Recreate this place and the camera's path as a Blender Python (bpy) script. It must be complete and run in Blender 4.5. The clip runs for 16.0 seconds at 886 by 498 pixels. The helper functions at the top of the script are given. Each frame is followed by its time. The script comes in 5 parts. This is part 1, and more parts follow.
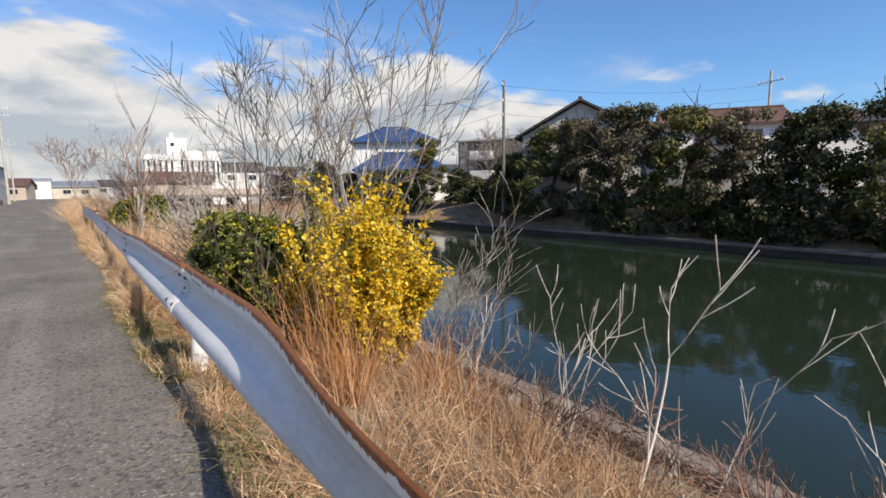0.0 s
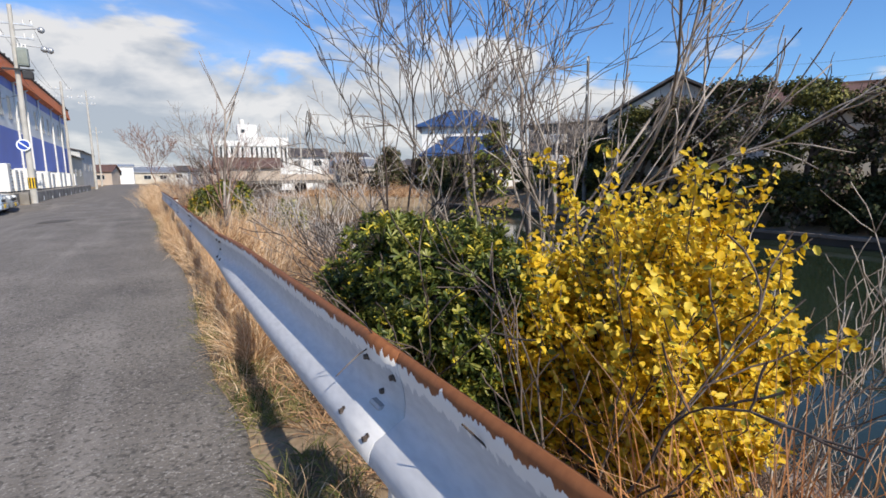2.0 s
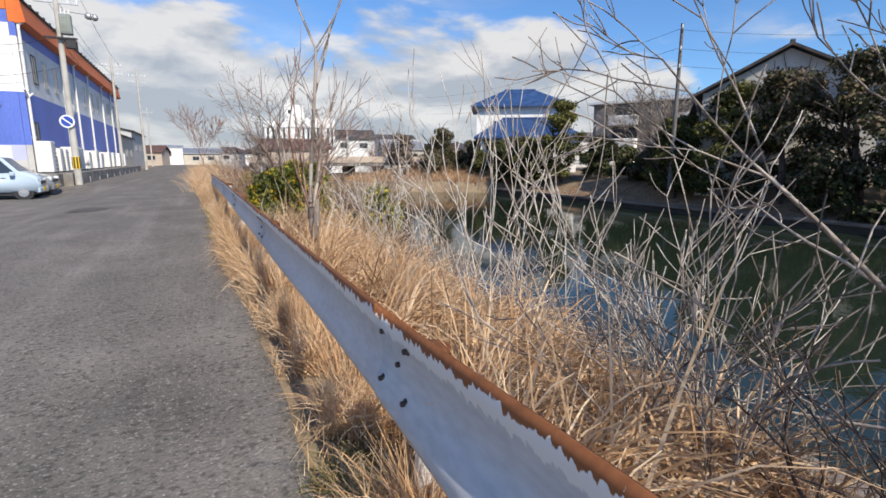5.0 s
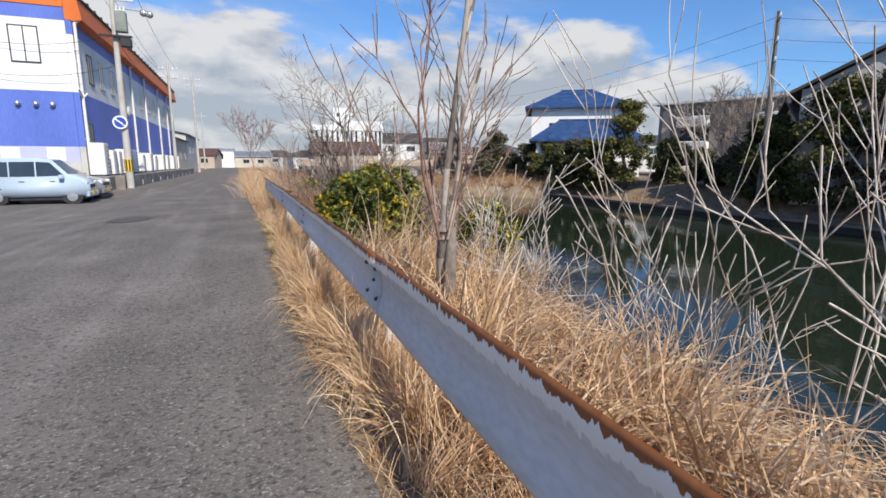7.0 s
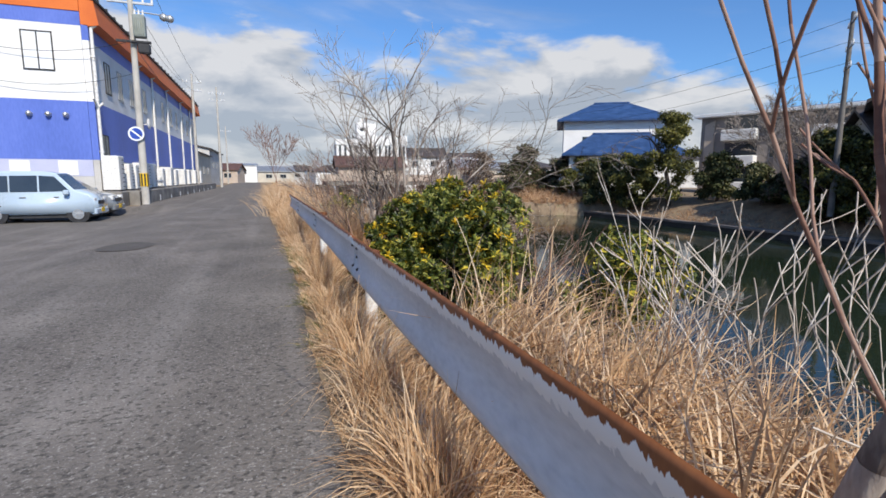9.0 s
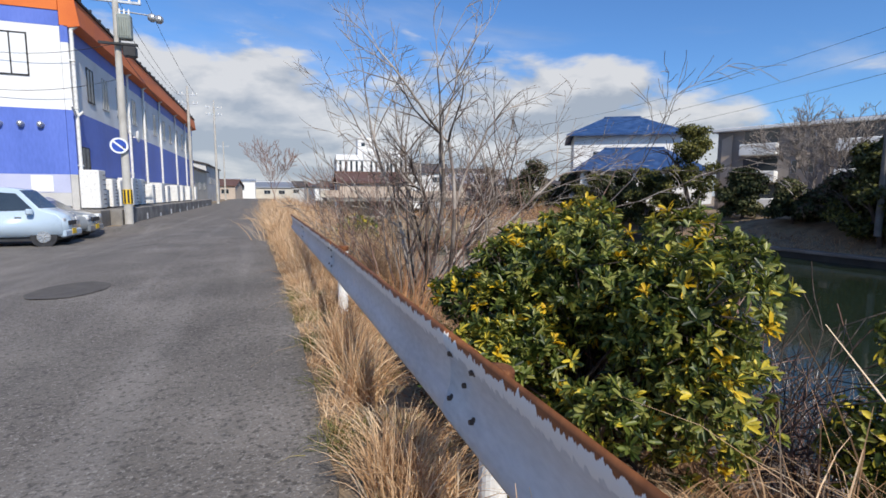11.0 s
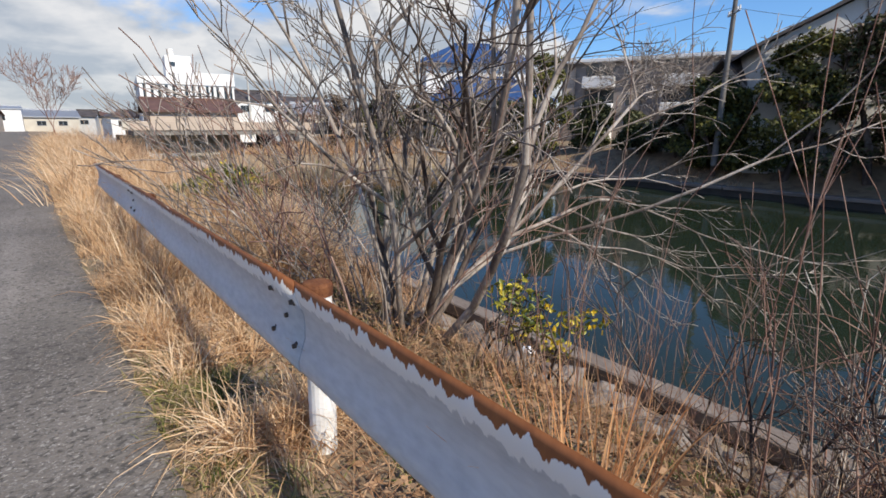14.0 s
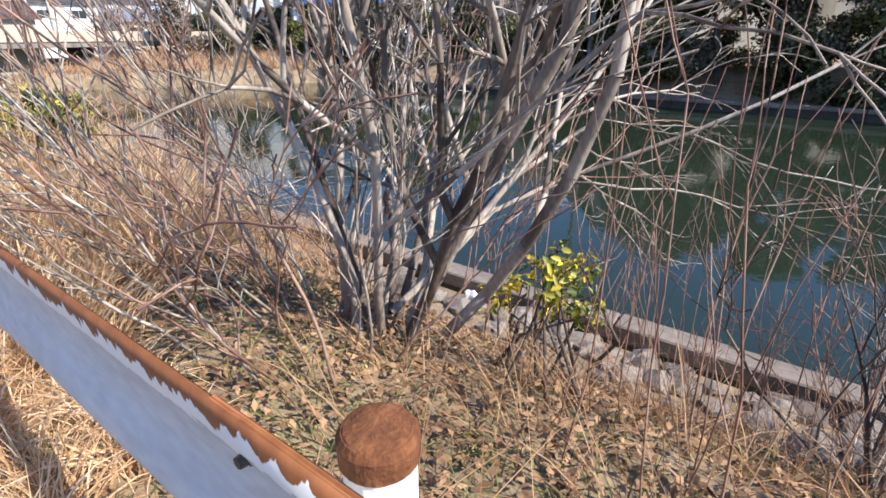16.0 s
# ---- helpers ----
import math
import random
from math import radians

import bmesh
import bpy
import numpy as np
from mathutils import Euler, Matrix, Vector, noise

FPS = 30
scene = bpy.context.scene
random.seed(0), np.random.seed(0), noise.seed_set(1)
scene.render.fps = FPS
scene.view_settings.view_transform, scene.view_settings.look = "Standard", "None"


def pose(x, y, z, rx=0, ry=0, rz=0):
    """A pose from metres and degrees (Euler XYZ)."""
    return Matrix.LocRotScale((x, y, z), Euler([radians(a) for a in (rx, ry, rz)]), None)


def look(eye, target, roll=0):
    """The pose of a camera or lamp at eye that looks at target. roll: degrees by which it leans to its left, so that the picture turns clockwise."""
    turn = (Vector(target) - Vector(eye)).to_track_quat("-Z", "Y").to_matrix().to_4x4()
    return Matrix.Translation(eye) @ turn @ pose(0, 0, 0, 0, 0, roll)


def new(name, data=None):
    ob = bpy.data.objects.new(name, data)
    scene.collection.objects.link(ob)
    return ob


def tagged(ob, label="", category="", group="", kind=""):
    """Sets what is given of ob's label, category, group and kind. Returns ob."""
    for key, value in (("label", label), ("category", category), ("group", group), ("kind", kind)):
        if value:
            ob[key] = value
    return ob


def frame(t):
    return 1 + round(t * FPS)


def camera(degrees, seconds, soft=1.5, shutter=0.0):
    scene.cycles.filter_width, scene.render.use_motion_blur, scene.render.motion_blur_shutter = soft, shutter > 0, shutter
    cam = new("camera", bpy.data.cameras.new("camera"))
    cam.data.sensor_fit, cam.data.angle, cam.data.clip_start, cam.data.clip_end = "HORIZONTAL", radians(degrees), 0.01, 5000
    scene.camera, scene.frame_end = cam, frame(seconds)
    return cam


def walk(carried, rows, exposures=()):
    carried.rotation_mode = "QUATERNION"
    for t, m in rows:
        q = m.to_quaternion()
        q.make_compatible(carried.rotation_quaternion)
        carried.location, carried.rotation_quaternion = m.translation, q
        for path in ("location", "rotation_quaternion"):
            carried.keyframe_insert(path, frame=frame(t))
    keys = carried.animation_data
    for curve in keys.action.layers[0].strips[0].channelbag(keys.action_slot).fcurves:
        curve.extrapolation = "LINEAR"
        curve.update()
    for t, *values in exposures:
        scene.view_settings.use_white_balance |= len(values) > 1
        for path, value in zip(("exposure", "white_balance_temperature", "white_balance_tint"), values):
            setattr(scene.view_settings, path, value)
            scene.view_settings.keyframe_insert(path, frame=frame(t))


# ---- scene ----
cam = camera(83.77, 16.0, soft=1.6)
# seconds, x, y, z, heading, pitch, lean
ROWS = [
    (0.0, -0.000, 0.000, 1.316, -37.06, -6.97, -0.68),
    (0.5, -0.016, 0.615, 1.320, -35.43, -7.09, -0.68),
    (1.0, -0.002, 1.249, 1.322, -33.71, -6.51, -0.77),
    (1.5, -0.005, 1.897, 1.328, -31.70, -7.15, -0.85),
    (2.0, 0.015, 2.566, 1.332, -30.57, -8.51, -0.65),
    (2.5, -0.002, 3.236, 1.318, -29.60, -9.66, -0.53),
    (3.0, -0.009, 3.903, 1.308, -28.91, -10.08, -0.30),
    (3.5, -0.015, 4.571, 1.297, -28.85, -10.43, -0.23),
    (4.0, 0.032, 5.225, 1.314, -28.98, -10.25, -0.14),
    (4.5, 0.042, 5.869, 1.323, -27.88, -10.22, -0.15),
    (5.0, 0.025, 6.524, 1.310, -26.22, -10.30, -0.06),
    (7.5, -0.090, 9.849, 1.297, -21.15, -9.54, 0.12),
    (8.0, -0.067, 10.514, 1.280, -21.00, -8.82, 0.13),
    (8.5, -0.093, 11.192, 1.276, -19.82, -8.53, 0.17),
    (9.0, -0.093, 11.837, 1.281, -19.33, -8.16, 0.24),
    (11.5, -0.073, 15.046, 1.317, -19.88, -5.81, 0.46),
    (12.0, -0.095, 15.688, 1.310, -20.89, -5.46, 0.51),
    (12.5, -0.184, 16.341, 1.325, -21.69, -5.60, 0.63),
    (13.0, -0.229, 16.979, 1.333, -25.91, -7.43, 0.86),
    (13.5, -0.231, 17.643, 1.361, -32.01, -10.81, 0.77),
    (14.0, -0.070, 18.194, 1.346, -38.36, -13.96, 0.24),
    (14.5, 0.058, 18.678, 1.333, -43.32, -16.94, -0.35),
    (15.0, 0.138, 19.141, 1.334, -47.18, -19.62, -0.88),
    (15.5, 0.270, 19.496, 1.317, -51.01, -21.80, -1.03),
    (16.0, 0.324, 19.604, 1.261, -53.24, -23.46, -0.33),
]
walk(cam, [(t, pose(x, y, z, 90 + pitch, 0, yaw) @ pose(0, 0, 0, 0, 0, lean)) for t, x, y, z, yaw, pitch, lean in ROWS],
     exposures=[(0.0, 0.16, 7050, 10), (2.0, 0.12, 6700, 10), (3.5, 0.12, 6750, 10), (8.0, 0.0, 6550, 10), (12.5, -0.05, 6400, 10), (13.5, 0.02, 6600, 10), (14.0, 0.12, 6700, 10), (15.0, 0.66, 6600, 10), (16.0, 0.88, 6500, 10)])

# ---- sky, sun ----
SUN_AZ, SUN_EL = radians(171), radians(40)
SUN_DIR = Vector((math.sin(SUN_AZ) * math.cos(SUN_EL), math.cos(SUN_AZ) * math.cos(SUN_EL), math.sin(SUN_EL)))

world = bpy.data.worlds.new("sky")
scene.world = world
world.use_nodes = True
wn, wl = world.node_tree.nodes, world.node_tree.links
wn.clear()


def wnode(kind, **values):
    n = wn.new(kind)
    for k, v in values.items():
        n.inputs[k].default_value = v
    return n


def wmath(op, a, b=None, c=None, clamp=False):
    n = wn.new("ShaderNodeMath")
    n.operation, n.use_clamp = op, clamp
    for i, v in enumerate((a, b, c)):
        if v is None:
            continue
        if isinstance(v, (int, float)):
            n.inputs[i].default_value = v
        else:
            wl.new(v, n.inputs[i])
    return n.outputs[0]


sky = wn.new("ShaderNodeTexSky")
sky.sky_type, sky.sun_disc = "NISHITA", False
sky.sun_elevation, sky.sun_rotation = SUN_EL, SUN_AZ
sky.air_density, sky.dust_density, sky.ozone_density = 1.0, 0.6, 2.5
coord = wn.new("ShaderNodeTexCoord")
sep = wn.new("ShaderNodeSeparateXYZ")
wl.new(coord.outputs["Generated"], sep.inputs[0])
dx, dy, dz = sep.outputs
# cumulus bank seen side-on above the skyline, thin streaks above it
lift = wmath("MAXIMUM", wmath("ADD", dz, 0.10), 0.05)
comb = wn.new("ShaderNodeCombineXYZ")
wl.new(wmath("DIVIDE", dx, lift), comb.inputs[0])
wl.new(wmath("DIVIDE", dy, lift), comb.inputs[1])
streaks = wnode("ShaderNodeTexNoise", Scale=0.42, Detail=9.0, Roughness=0.58, Distortion=0.6)
wl.new(comb.outputs[0], streaks.inputs["Vector"])


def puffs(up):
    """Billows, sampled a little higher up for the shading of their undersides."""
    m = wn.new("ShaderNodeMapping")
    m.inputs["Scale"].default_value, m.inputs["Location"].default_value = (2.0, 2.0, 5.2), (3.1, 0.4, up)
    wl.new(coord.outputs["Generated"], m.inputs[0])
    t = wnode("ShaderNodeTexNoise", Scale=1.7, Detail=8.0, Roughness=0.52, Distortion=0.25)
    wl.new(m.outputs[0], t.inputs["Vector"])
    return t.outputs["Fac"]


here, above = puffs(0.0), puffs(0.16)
west = wmath("ADD", wmath("MULTIPLY", dx, -0.16), wmath("MULTIPLY", dy, 0.16))
low = wmath("MULTIPLY", wmath("SUBTRACT", 0.24, dz), 1.5)
bank = wmath("ADD", wmath("ADD", here, low), west)
cover_bank = wn.new("ShaderNodeMapRange")
cover_bank.interpolation_type = "SMOOTHSTEP"
cover_bank.inputs["From Min"].default_value, cover_bank.inputs["From Max"].default_value = 0.58, 0.70
wl.new(bank, cover_bank.inputs["Value"])
cover_thin = wn.new("ShaderNodeMapRange")
cover_thin.interpolation_type = "SMOOTHSTEP"
cover_thin.inputs["From Min"].default_value, cover_thin.inputs["From Max"].default_value = 0.50, 0.78
cover_thin.inputs["To Max"].default_value = 0.75
wl.new(wmath("ADD", streaks.outputs["Fac"], wmath("MULTIPLY", west, 0.35)), cover_thin.inputs["Value"])
cover = wmath("MAXIMUM", cover_bank.outputs[0], cover_thin.outputs[0])
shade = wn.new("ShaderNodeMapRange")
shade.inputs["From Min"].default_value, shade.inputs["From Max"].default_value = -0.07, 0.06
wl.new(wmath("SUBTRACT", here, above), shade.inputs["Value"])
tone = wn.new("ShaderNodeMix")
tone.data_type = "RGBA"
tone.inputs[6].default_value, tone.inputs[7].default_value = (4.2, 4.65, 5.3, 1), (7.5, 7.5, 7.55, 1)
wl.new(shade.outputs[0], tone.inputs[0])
blue = wn.new("ShaderNodeMix")
blue.data_type, blue.blend_type = "RGBA", "MULTIPLY"
blue.inputs[0].default_value = 1.0
blue.inputs[7].default_value = (0.78, 1.17, 1.62, 1)
wl.new(sky.outputs[0], blue.inputs[6])
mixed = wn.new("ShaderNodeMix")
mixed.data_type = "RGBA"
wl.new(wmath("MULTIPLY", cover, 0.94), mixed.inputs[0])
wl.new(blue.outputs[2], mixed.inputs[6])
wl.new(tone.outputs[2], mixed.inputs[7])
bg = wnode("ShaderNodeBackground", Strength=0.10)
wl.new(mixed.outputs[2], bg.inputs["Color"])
out = wn.new("ShaderNodeOutputWorld")
wl.new(bg.outputs[0], out.inputs[0])

sun = new("sun", bpy.data.lights.new("sun", "SUN"))
sun.data.energy, sun.data.angle, sun.data.color = 5.0, radians(0.55), (1.0, 0.92, 0.80)
sun.matrix_world = look(SUN_DIR * 50, (0, 0, 0))

# ---- materials ----
def material(name, colors, scale=4.0, rough=0.8, metal=0.0, bump=0.2, fine=40.0, spread=0.5, island=0.0, per_object=0.0, translucent=0.0, spec=0.3, stretch=(1, 1, 1), coat=0.0):
    """Two to four colours mixed by a large and a fine noise, with relief; island / per_object vary brightness piece by piece."""
    m = bpy.data.materials.new(name)
    m.use_nodes = True
    n, l = m.node_tree.nodes, m.node_tree.links
    bsdf = n["Principled BSDF"]
    tc = n.new("ShaderNodeTexCoord")
    mp = n.new("ShaderNodeMapping")
    mp.inputs["Scale"].default_value = stretch
    l.new(tc.outputs["Object"], mp.inputs[0])
    a = n.new("ShaderNodeTexNoise")
    a.inputs["Scale"].default_value, a.inputs["Detail"].default_value = scale, 6
    b = n.new("ShaderNodeTexNoise")
    b.inputs["Scale"].default_value, b.inputs["Detail"].default_value = fine, 4
    for t in (a, b):
        l.new(mp.outputs[0], t.inputs["Vector"])
    add = n.new("ShaderNodeMath")
    add.operation = "MULTIPLY_ADD"
    l.new(b.outputs["Fac"], add.inputs[0])
    add.inputs[1].default_value = 0.5
    l.new(a.outputs["Fac"], add.inputs[2])
    fac = add.outputs[0]
    if island:
        g = n.new("ShaderNodeNewGeometry")
        k = n.new("ShaderNodeMath")
        k.operation = "MULTIPLY_ADD"
        l.new(g.outputs["Random Per Island"], k.inputs[0])
        k.inputs[1].default_value = island
        l.new(fac, k.inputs[2])
        s = n.new("ShaderNodeMath")
        s.operation = "SUBTRACT"
        l.new(k.outputs[0], s.inputs[0])
        s.inputs[1].default_value = island / 2
        fac = s.outputs[0]
    if per_object:
        g = n.new("ShaderNodeObjectInfo")
        k = n.new("ShaderNodeMath")
        k.operation = "MULTIPLY_ADD"
        l.new(g.outputs["Random"], k.inputs[0])
        k.inputs[1].default_value = per_object
        l.new(fac, k.inputs[2])
        s = n.new("ShaderNodeMath")
        s.operation = "SUBTRACT"
        l.new(k.outputs[0], s.inputs[0])
        s.inputs[1].default_value = per_object / 2
        fac = s.outputs[0]
    r = n.new("ShaderNodeValToRGB")
    lo, hi = 0.75 - spread / 2, 0.75 + spread / 2
    r.color_ramp.elements[0].position, r.color_ramp.elements[1].position = lo, hi
    r.color_ramp.elements[0].color = (*colors[0], 1)
    r.color_ramp.elements[1].color = (*colors[-1], 1)
    for i, c in enumerate(colors[1:-1]):
        e = r.color_ramp.elements.new(lo + (hi - lo) * (i + 1) / (len(colors) - 1))
        e.color = (*c, 1)
    l.new(fac, r.inputs[0])
    l.new(r.outputs[0], bsdf.inputs["Base Color"])
    bsdf.inputs["Metallic"].default_value = metal
    bsdf.inputs["Specular IOR Level"].default_value = spec
    bsdf.inputs["Coat Weight"].default_value = coat
    rr = n.new("ShaderNodeMapRange")
    rr.inputs["To Min"].default_value, rr.inputs["To Max"].default_value = max(0.02, rough - 0.12), min(1.0, rough + 0.12)
    l.new(a.outputs["Fac"], rr.inputs["Value"])
    l.new(rr.outputs[0], bsdf.inputs["Roughness"])
    if bump:
        bp = n.new("ShaderNodeBump")
        bp.inputs["Strength"].default_value, bp.inputs["Distance"].default_value = bump, 0.02
        l.new(fac if not (island or per_object) else add.outputs[0], bp.inputs["Height"])
        l.new(bp.outputs[0], bsdf.inputs["Normal"])
    if translucent:
        tr = n.new("ShaderNodeBsdfTranslucent")
        l.new(r.outputs[0], tr.inputs["Color"])
        mx = n.new("ShaderNodeMixShader")
        mx.inputs[0].default_value = translucent
        l.new(bsdf.outputs[0], mx.inputs[1])
        l.new(tr.outputs[0], mx.inputs[2])
        l.new(mx.outputs[0], n["Material Output"].inputs[0])
    return m


M_ASPHALT = material("asphalt", [(0.100, 0.089, 0.079), (0.147, 0.131, 0.116), (0.176, 0.158, 0.140), (0.236, 0.212, 0.189)], 0.9, 0.9, bump=0.9, fine=60, spread=0.5)


def speckle(m):
    """Pale grit and long worn wheel streaks on the asphalt."""
    n, l = m.node_tree.nodes, m.node_tree.links
    bsdf = n["Principled BSDF"]
    base = bsdf.inputs["Base Color"].links[0].from_socket
    tc = n.new("ShaderNodeTexCoord")
    for scale, stretch, lo, hi, tint, amount in ((80, (1, 1, 1), 0.62, 0.70, (0.47, 0.44, 0.405, 1), 0.85), (1.0, (2.4, 0.10, 1), 0.52, 0.78, (0.31, 0.285, 0.26, 1), 0.55), (34, (1, 1, 1), 0.52, 0.66, (0.045, 0.042, 0.038, 1), 0.75), (48, (1, 1, 1), 0.60, 0.66, (0.36, 0.34, 0.31, 1), 0.6), (0.35, (1, 0.6, 1), 0.48, 0.66, (0.12, 0.112, 0.10, 1), 0.35), (2.6, (1, 0.5, 1), 0.60, 0.72, (0.07, 0.067, 0.062, 1), 0.35)):
        mp = n.new("ShaderNodeMapping")
        mp.inputs["Scale"].default_value = stretch
        l.new(tc.outputs["Object"], mp.inputs[0])
        t = n.new("ShaderNodeTexNoise")
        t.inputs["Scale"].default_value, t.inputs["Detail"].default_value = scale, 4
        l.new(mp.outputs[0], t.inputs["Vector"])
        k = n.new("ShaderNodeMapRange")
        k.inputs["From Min"].default_value, k.inputs["From Max"].default_value, k.inputs["To Max"].default_value = lo, hi, amount
        l.new(t.outputs["Fac"], k.inputs["Value"])
        x = n.new("ShaderNodeMix")
        x.data_type = "RGBA"
        x.inputs[7].default_value = tint
        l.new(k.outputs[0], x.inputs[0])
        l.new(base, x.inputs[6])
        base = x.outputs[2]
    l.new(base, bsdf.inputs["Base Color"])
    return m


speckle(M_ASPHALT)
M_PATCH = material("asphalt_dark", [(0.075, 0.068, 0.062), (0.12, 0.11, 0.10)], 5, 0.9, bump=0.5, fine=80)
M_SOIL = material("soil", [(0.11, 0.08, 0.055), (0.22, 0.16, 0.105), (0.31, 0.235, 0.155), (0.19, 0.175, 0.09)], 1.6, 0.95, bump=0.8, fine=26, spread=0.6)
M_GRAVEL = material("bank_rubble", [(0.13, 0.10, 0.085), (0.26, 0.21, 0.18), (0.36, 0.31, 0.27)], 2.2, 0.95, bump=0.9, fine=22)
M_QUAY = material("quay_concrete", [(0.10, 0.08, 0.065), (0.19, 0.155, 0.13), (0.28, 0.235, 0.20)], 1.4, 0.9, bump=0.5, fine=30, stretch=(1, 0.4, 1))
M_QUAY_WALL = material("quay_wet_concrete", [(0.03, 0.026, 0.022), (0.07, 0.06, 0.05)], 1.2, 0.8, bump=0.5)
M_STONE = material("stone", [(0.10, 0.08, 0.068), (0.19, 0.16, 0.138), (0.28, 0.245, 0.215)], 5, 0.9, bump=0.6, per_object=0.5)
M_STRAW = material("dry_straw", [(0.36, 0.20, 0.10), (0.58, 0.37, 0.20), (0.74, 0.52, 0.32), (0.85, 0.67, 0.46)], 2.2, 0.75, bump=0, island=0.55, translucent=0.25, spread=0.7)
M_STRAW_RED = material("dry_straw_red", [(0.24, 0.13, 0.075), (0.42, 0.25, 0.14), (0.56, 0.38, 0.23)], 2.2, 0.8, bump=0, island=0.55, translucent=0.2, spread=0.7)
M_GRASS = material("green_grass", [(0.05, 0.065, 0.02), (0.11, 0.13, 0.035), (0.22, 0.21, 0.07), (0.36, 0.29, 0.13)], 2.2, 0.7, bump=0, island=0.6, translucent=0.25, spread=0.7)
M_STRAW_ORANGE = material("orange_stalk", [(0.34, 0.14, 0.055), (0.55, 0.26, 0.11), (0.66, 0.38, 0.19)], 2.2, 0.75, bump=0, island=0.55, translucent=0.2, spread=0.7)
M_BARK = material("bark_grey", [(0.12, 0.095, 0.08), (0.27, 0.225, 0.19), (0.44, 0.385, 0.335)], 3, 0.85, bump=0.5, fine=30, island=0.5, stretch=(2, 2, 0.6))
M_BARK_DARK = material("bark_dark", [(0.045, 0.032, 0.027), (0.10, 0.075, 0.062), (0.18, 0.145, 0.12)], 3, 0.85, bump=0.5, fine=30, island=0.4, stretch=(2, 2, 0.6))
M_TWIG = material("twig_pale", [(0.30, 0.25, 0.21), (0.50, 0.44, 0.38), (0.66, 0.60, 0.53)], 3, 0.8, bump=0.2, fine=30, island=0.5)
M_TWIG_RED = material("twig_red", [(0.13, 0.065, 0.05), (0.24, 0.135, 0.10), (0.36, 0.24, 0.19)], 3, 0.8, bump=0.2, fine=30, island=0.5)
M_LEAF = material("leaf_green", [(0.02, 0.034, 0.008), (0.066, 0.098, 0.018), (0.17, 0.205, 0.040), (0.34, 0.34, 0.085)], 2.5, 0.40, bump=0, island=0.8, translucent=0.36, spread=0.75, spec=0.5)
M_LEAF_YELLOW = material("leaf_yellow", [(0.50, 0.31, 0.012), (0.72, 0.46, 0.018), (0.83, 0.58, 0.035), (0.88, 0.67, 0.09)], 2.5, 0.5, bump=0, island=0.7, translucent=0.4, spread=0.75, spec=0.4)
M_LEAF_MIX = material("leaf_yellow_green", [(0.06, 0.085, 0.015), (0.16, 0.19, 0.03), (0.38, 0.34, 0.05), (0.66, 0.52, 0.05)], 2.5, 0.45, bump=0, island=0.8, translucent=0.25, spread=0.75, spec=0.4)
M_LEAF_DEAD = material("leaf_dead", [(0.12, 0.065, 0.035), (0.26, 0.15, 0.08), (0.38, 0.24, 0.14)], 2.5, 0.8, bump=0, island=0.7)
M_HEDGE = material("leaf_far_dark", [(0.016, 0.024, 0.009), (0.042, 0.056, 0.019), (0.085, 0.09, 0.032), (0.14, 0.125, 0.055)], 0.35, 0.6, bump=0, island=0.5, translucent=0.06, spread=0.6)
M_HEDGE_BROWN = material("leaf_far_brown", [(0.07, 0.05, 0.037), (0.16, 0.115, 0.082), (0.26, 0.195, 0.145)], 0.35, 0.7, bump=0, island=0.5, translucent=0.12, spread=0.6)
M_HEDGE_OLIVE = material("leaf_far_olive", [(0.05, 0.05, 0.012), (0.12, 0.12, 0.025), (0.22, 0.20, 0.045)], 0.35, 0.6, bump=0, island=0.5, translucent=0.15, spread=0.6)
M_FIELD = material("bare_field", [(0.16, 0.10, 0.075), (0.27, 0.18, 0.13), (0.36, 0.26, 0.18)], 0.3, 0.95, bump=0.4, fine=6)
M_POST = material("white_post_paint", [(0.56, 0.54, 0.50), (0.74, 0.73, 0.70), (0.80, 0.80, 0.78)], 9, 0.55, bump=0.1, fine=60)
M_RUST = material("rust", [(0.075, 0.026, 0.013), (0.155, 0.058, 0.024), (0.23, 0.10, 0.042)], 14, 0.9, bump=0.5, fine=90)
M_BOLT = material("rusty_bolt", [(0.07, 0.055, 0.048), (0.16, 0.125, 0.10)], 30, 0.6, metal=0.6, bump=0.2, fine=90)
M_CONCRETE = material("concrete_pole", [(0.34, 0.32, 0.29), (0.46, 0.44, 0.40), (0.54, 0.52, 0.48)], 1.5, 0.85, bump=0.3)
M_POLE_GREY = material("weathered_pole", [(0.10, 0.095, 0.09), (0.16, 0.15, 0.14), (0.21, 0.20, 0.19)], 1.5, 0.85, bump=0.3)
M_KERB = material("kerb_concrete", [(0.10, 0.09, 0.08), (0.2, 0.185, 0.165), (0.33, 0.31, 0.28)], 1.2, 0.9, bump=0.5)
M_WHITE = material("white_plaster", [(0.66, 0.65, 0.63), (0.76, 0.755, 0.74), (0.82, 0.815, 0.80)], 0.7, 0.8, bump=0.15, fine=20)
M_GREYWALL = material("grey_plaster", [(0.40, 0.39, 0.375), (0.52, 0.51, 0.49), (0.60, 0.59, 0.57)], 0.7, 0.85, bump=0.15, fine=20)
M_LILAC = material("pale_lilac_cladding", [(0.42, 0.44, 0.60), (0.52, 0.54, 0.70)], 0.8, 0.6, bump=0.1)
M_BLUE = material("blue_cladding", [(0.085, 0.14, 0.46), (0.11, 0.175, 0.55), (0.14, 0.21, 0.60)], 0.6, 0.55, bump=0.1, fine=12, stretch=(1, 1, 0.3))
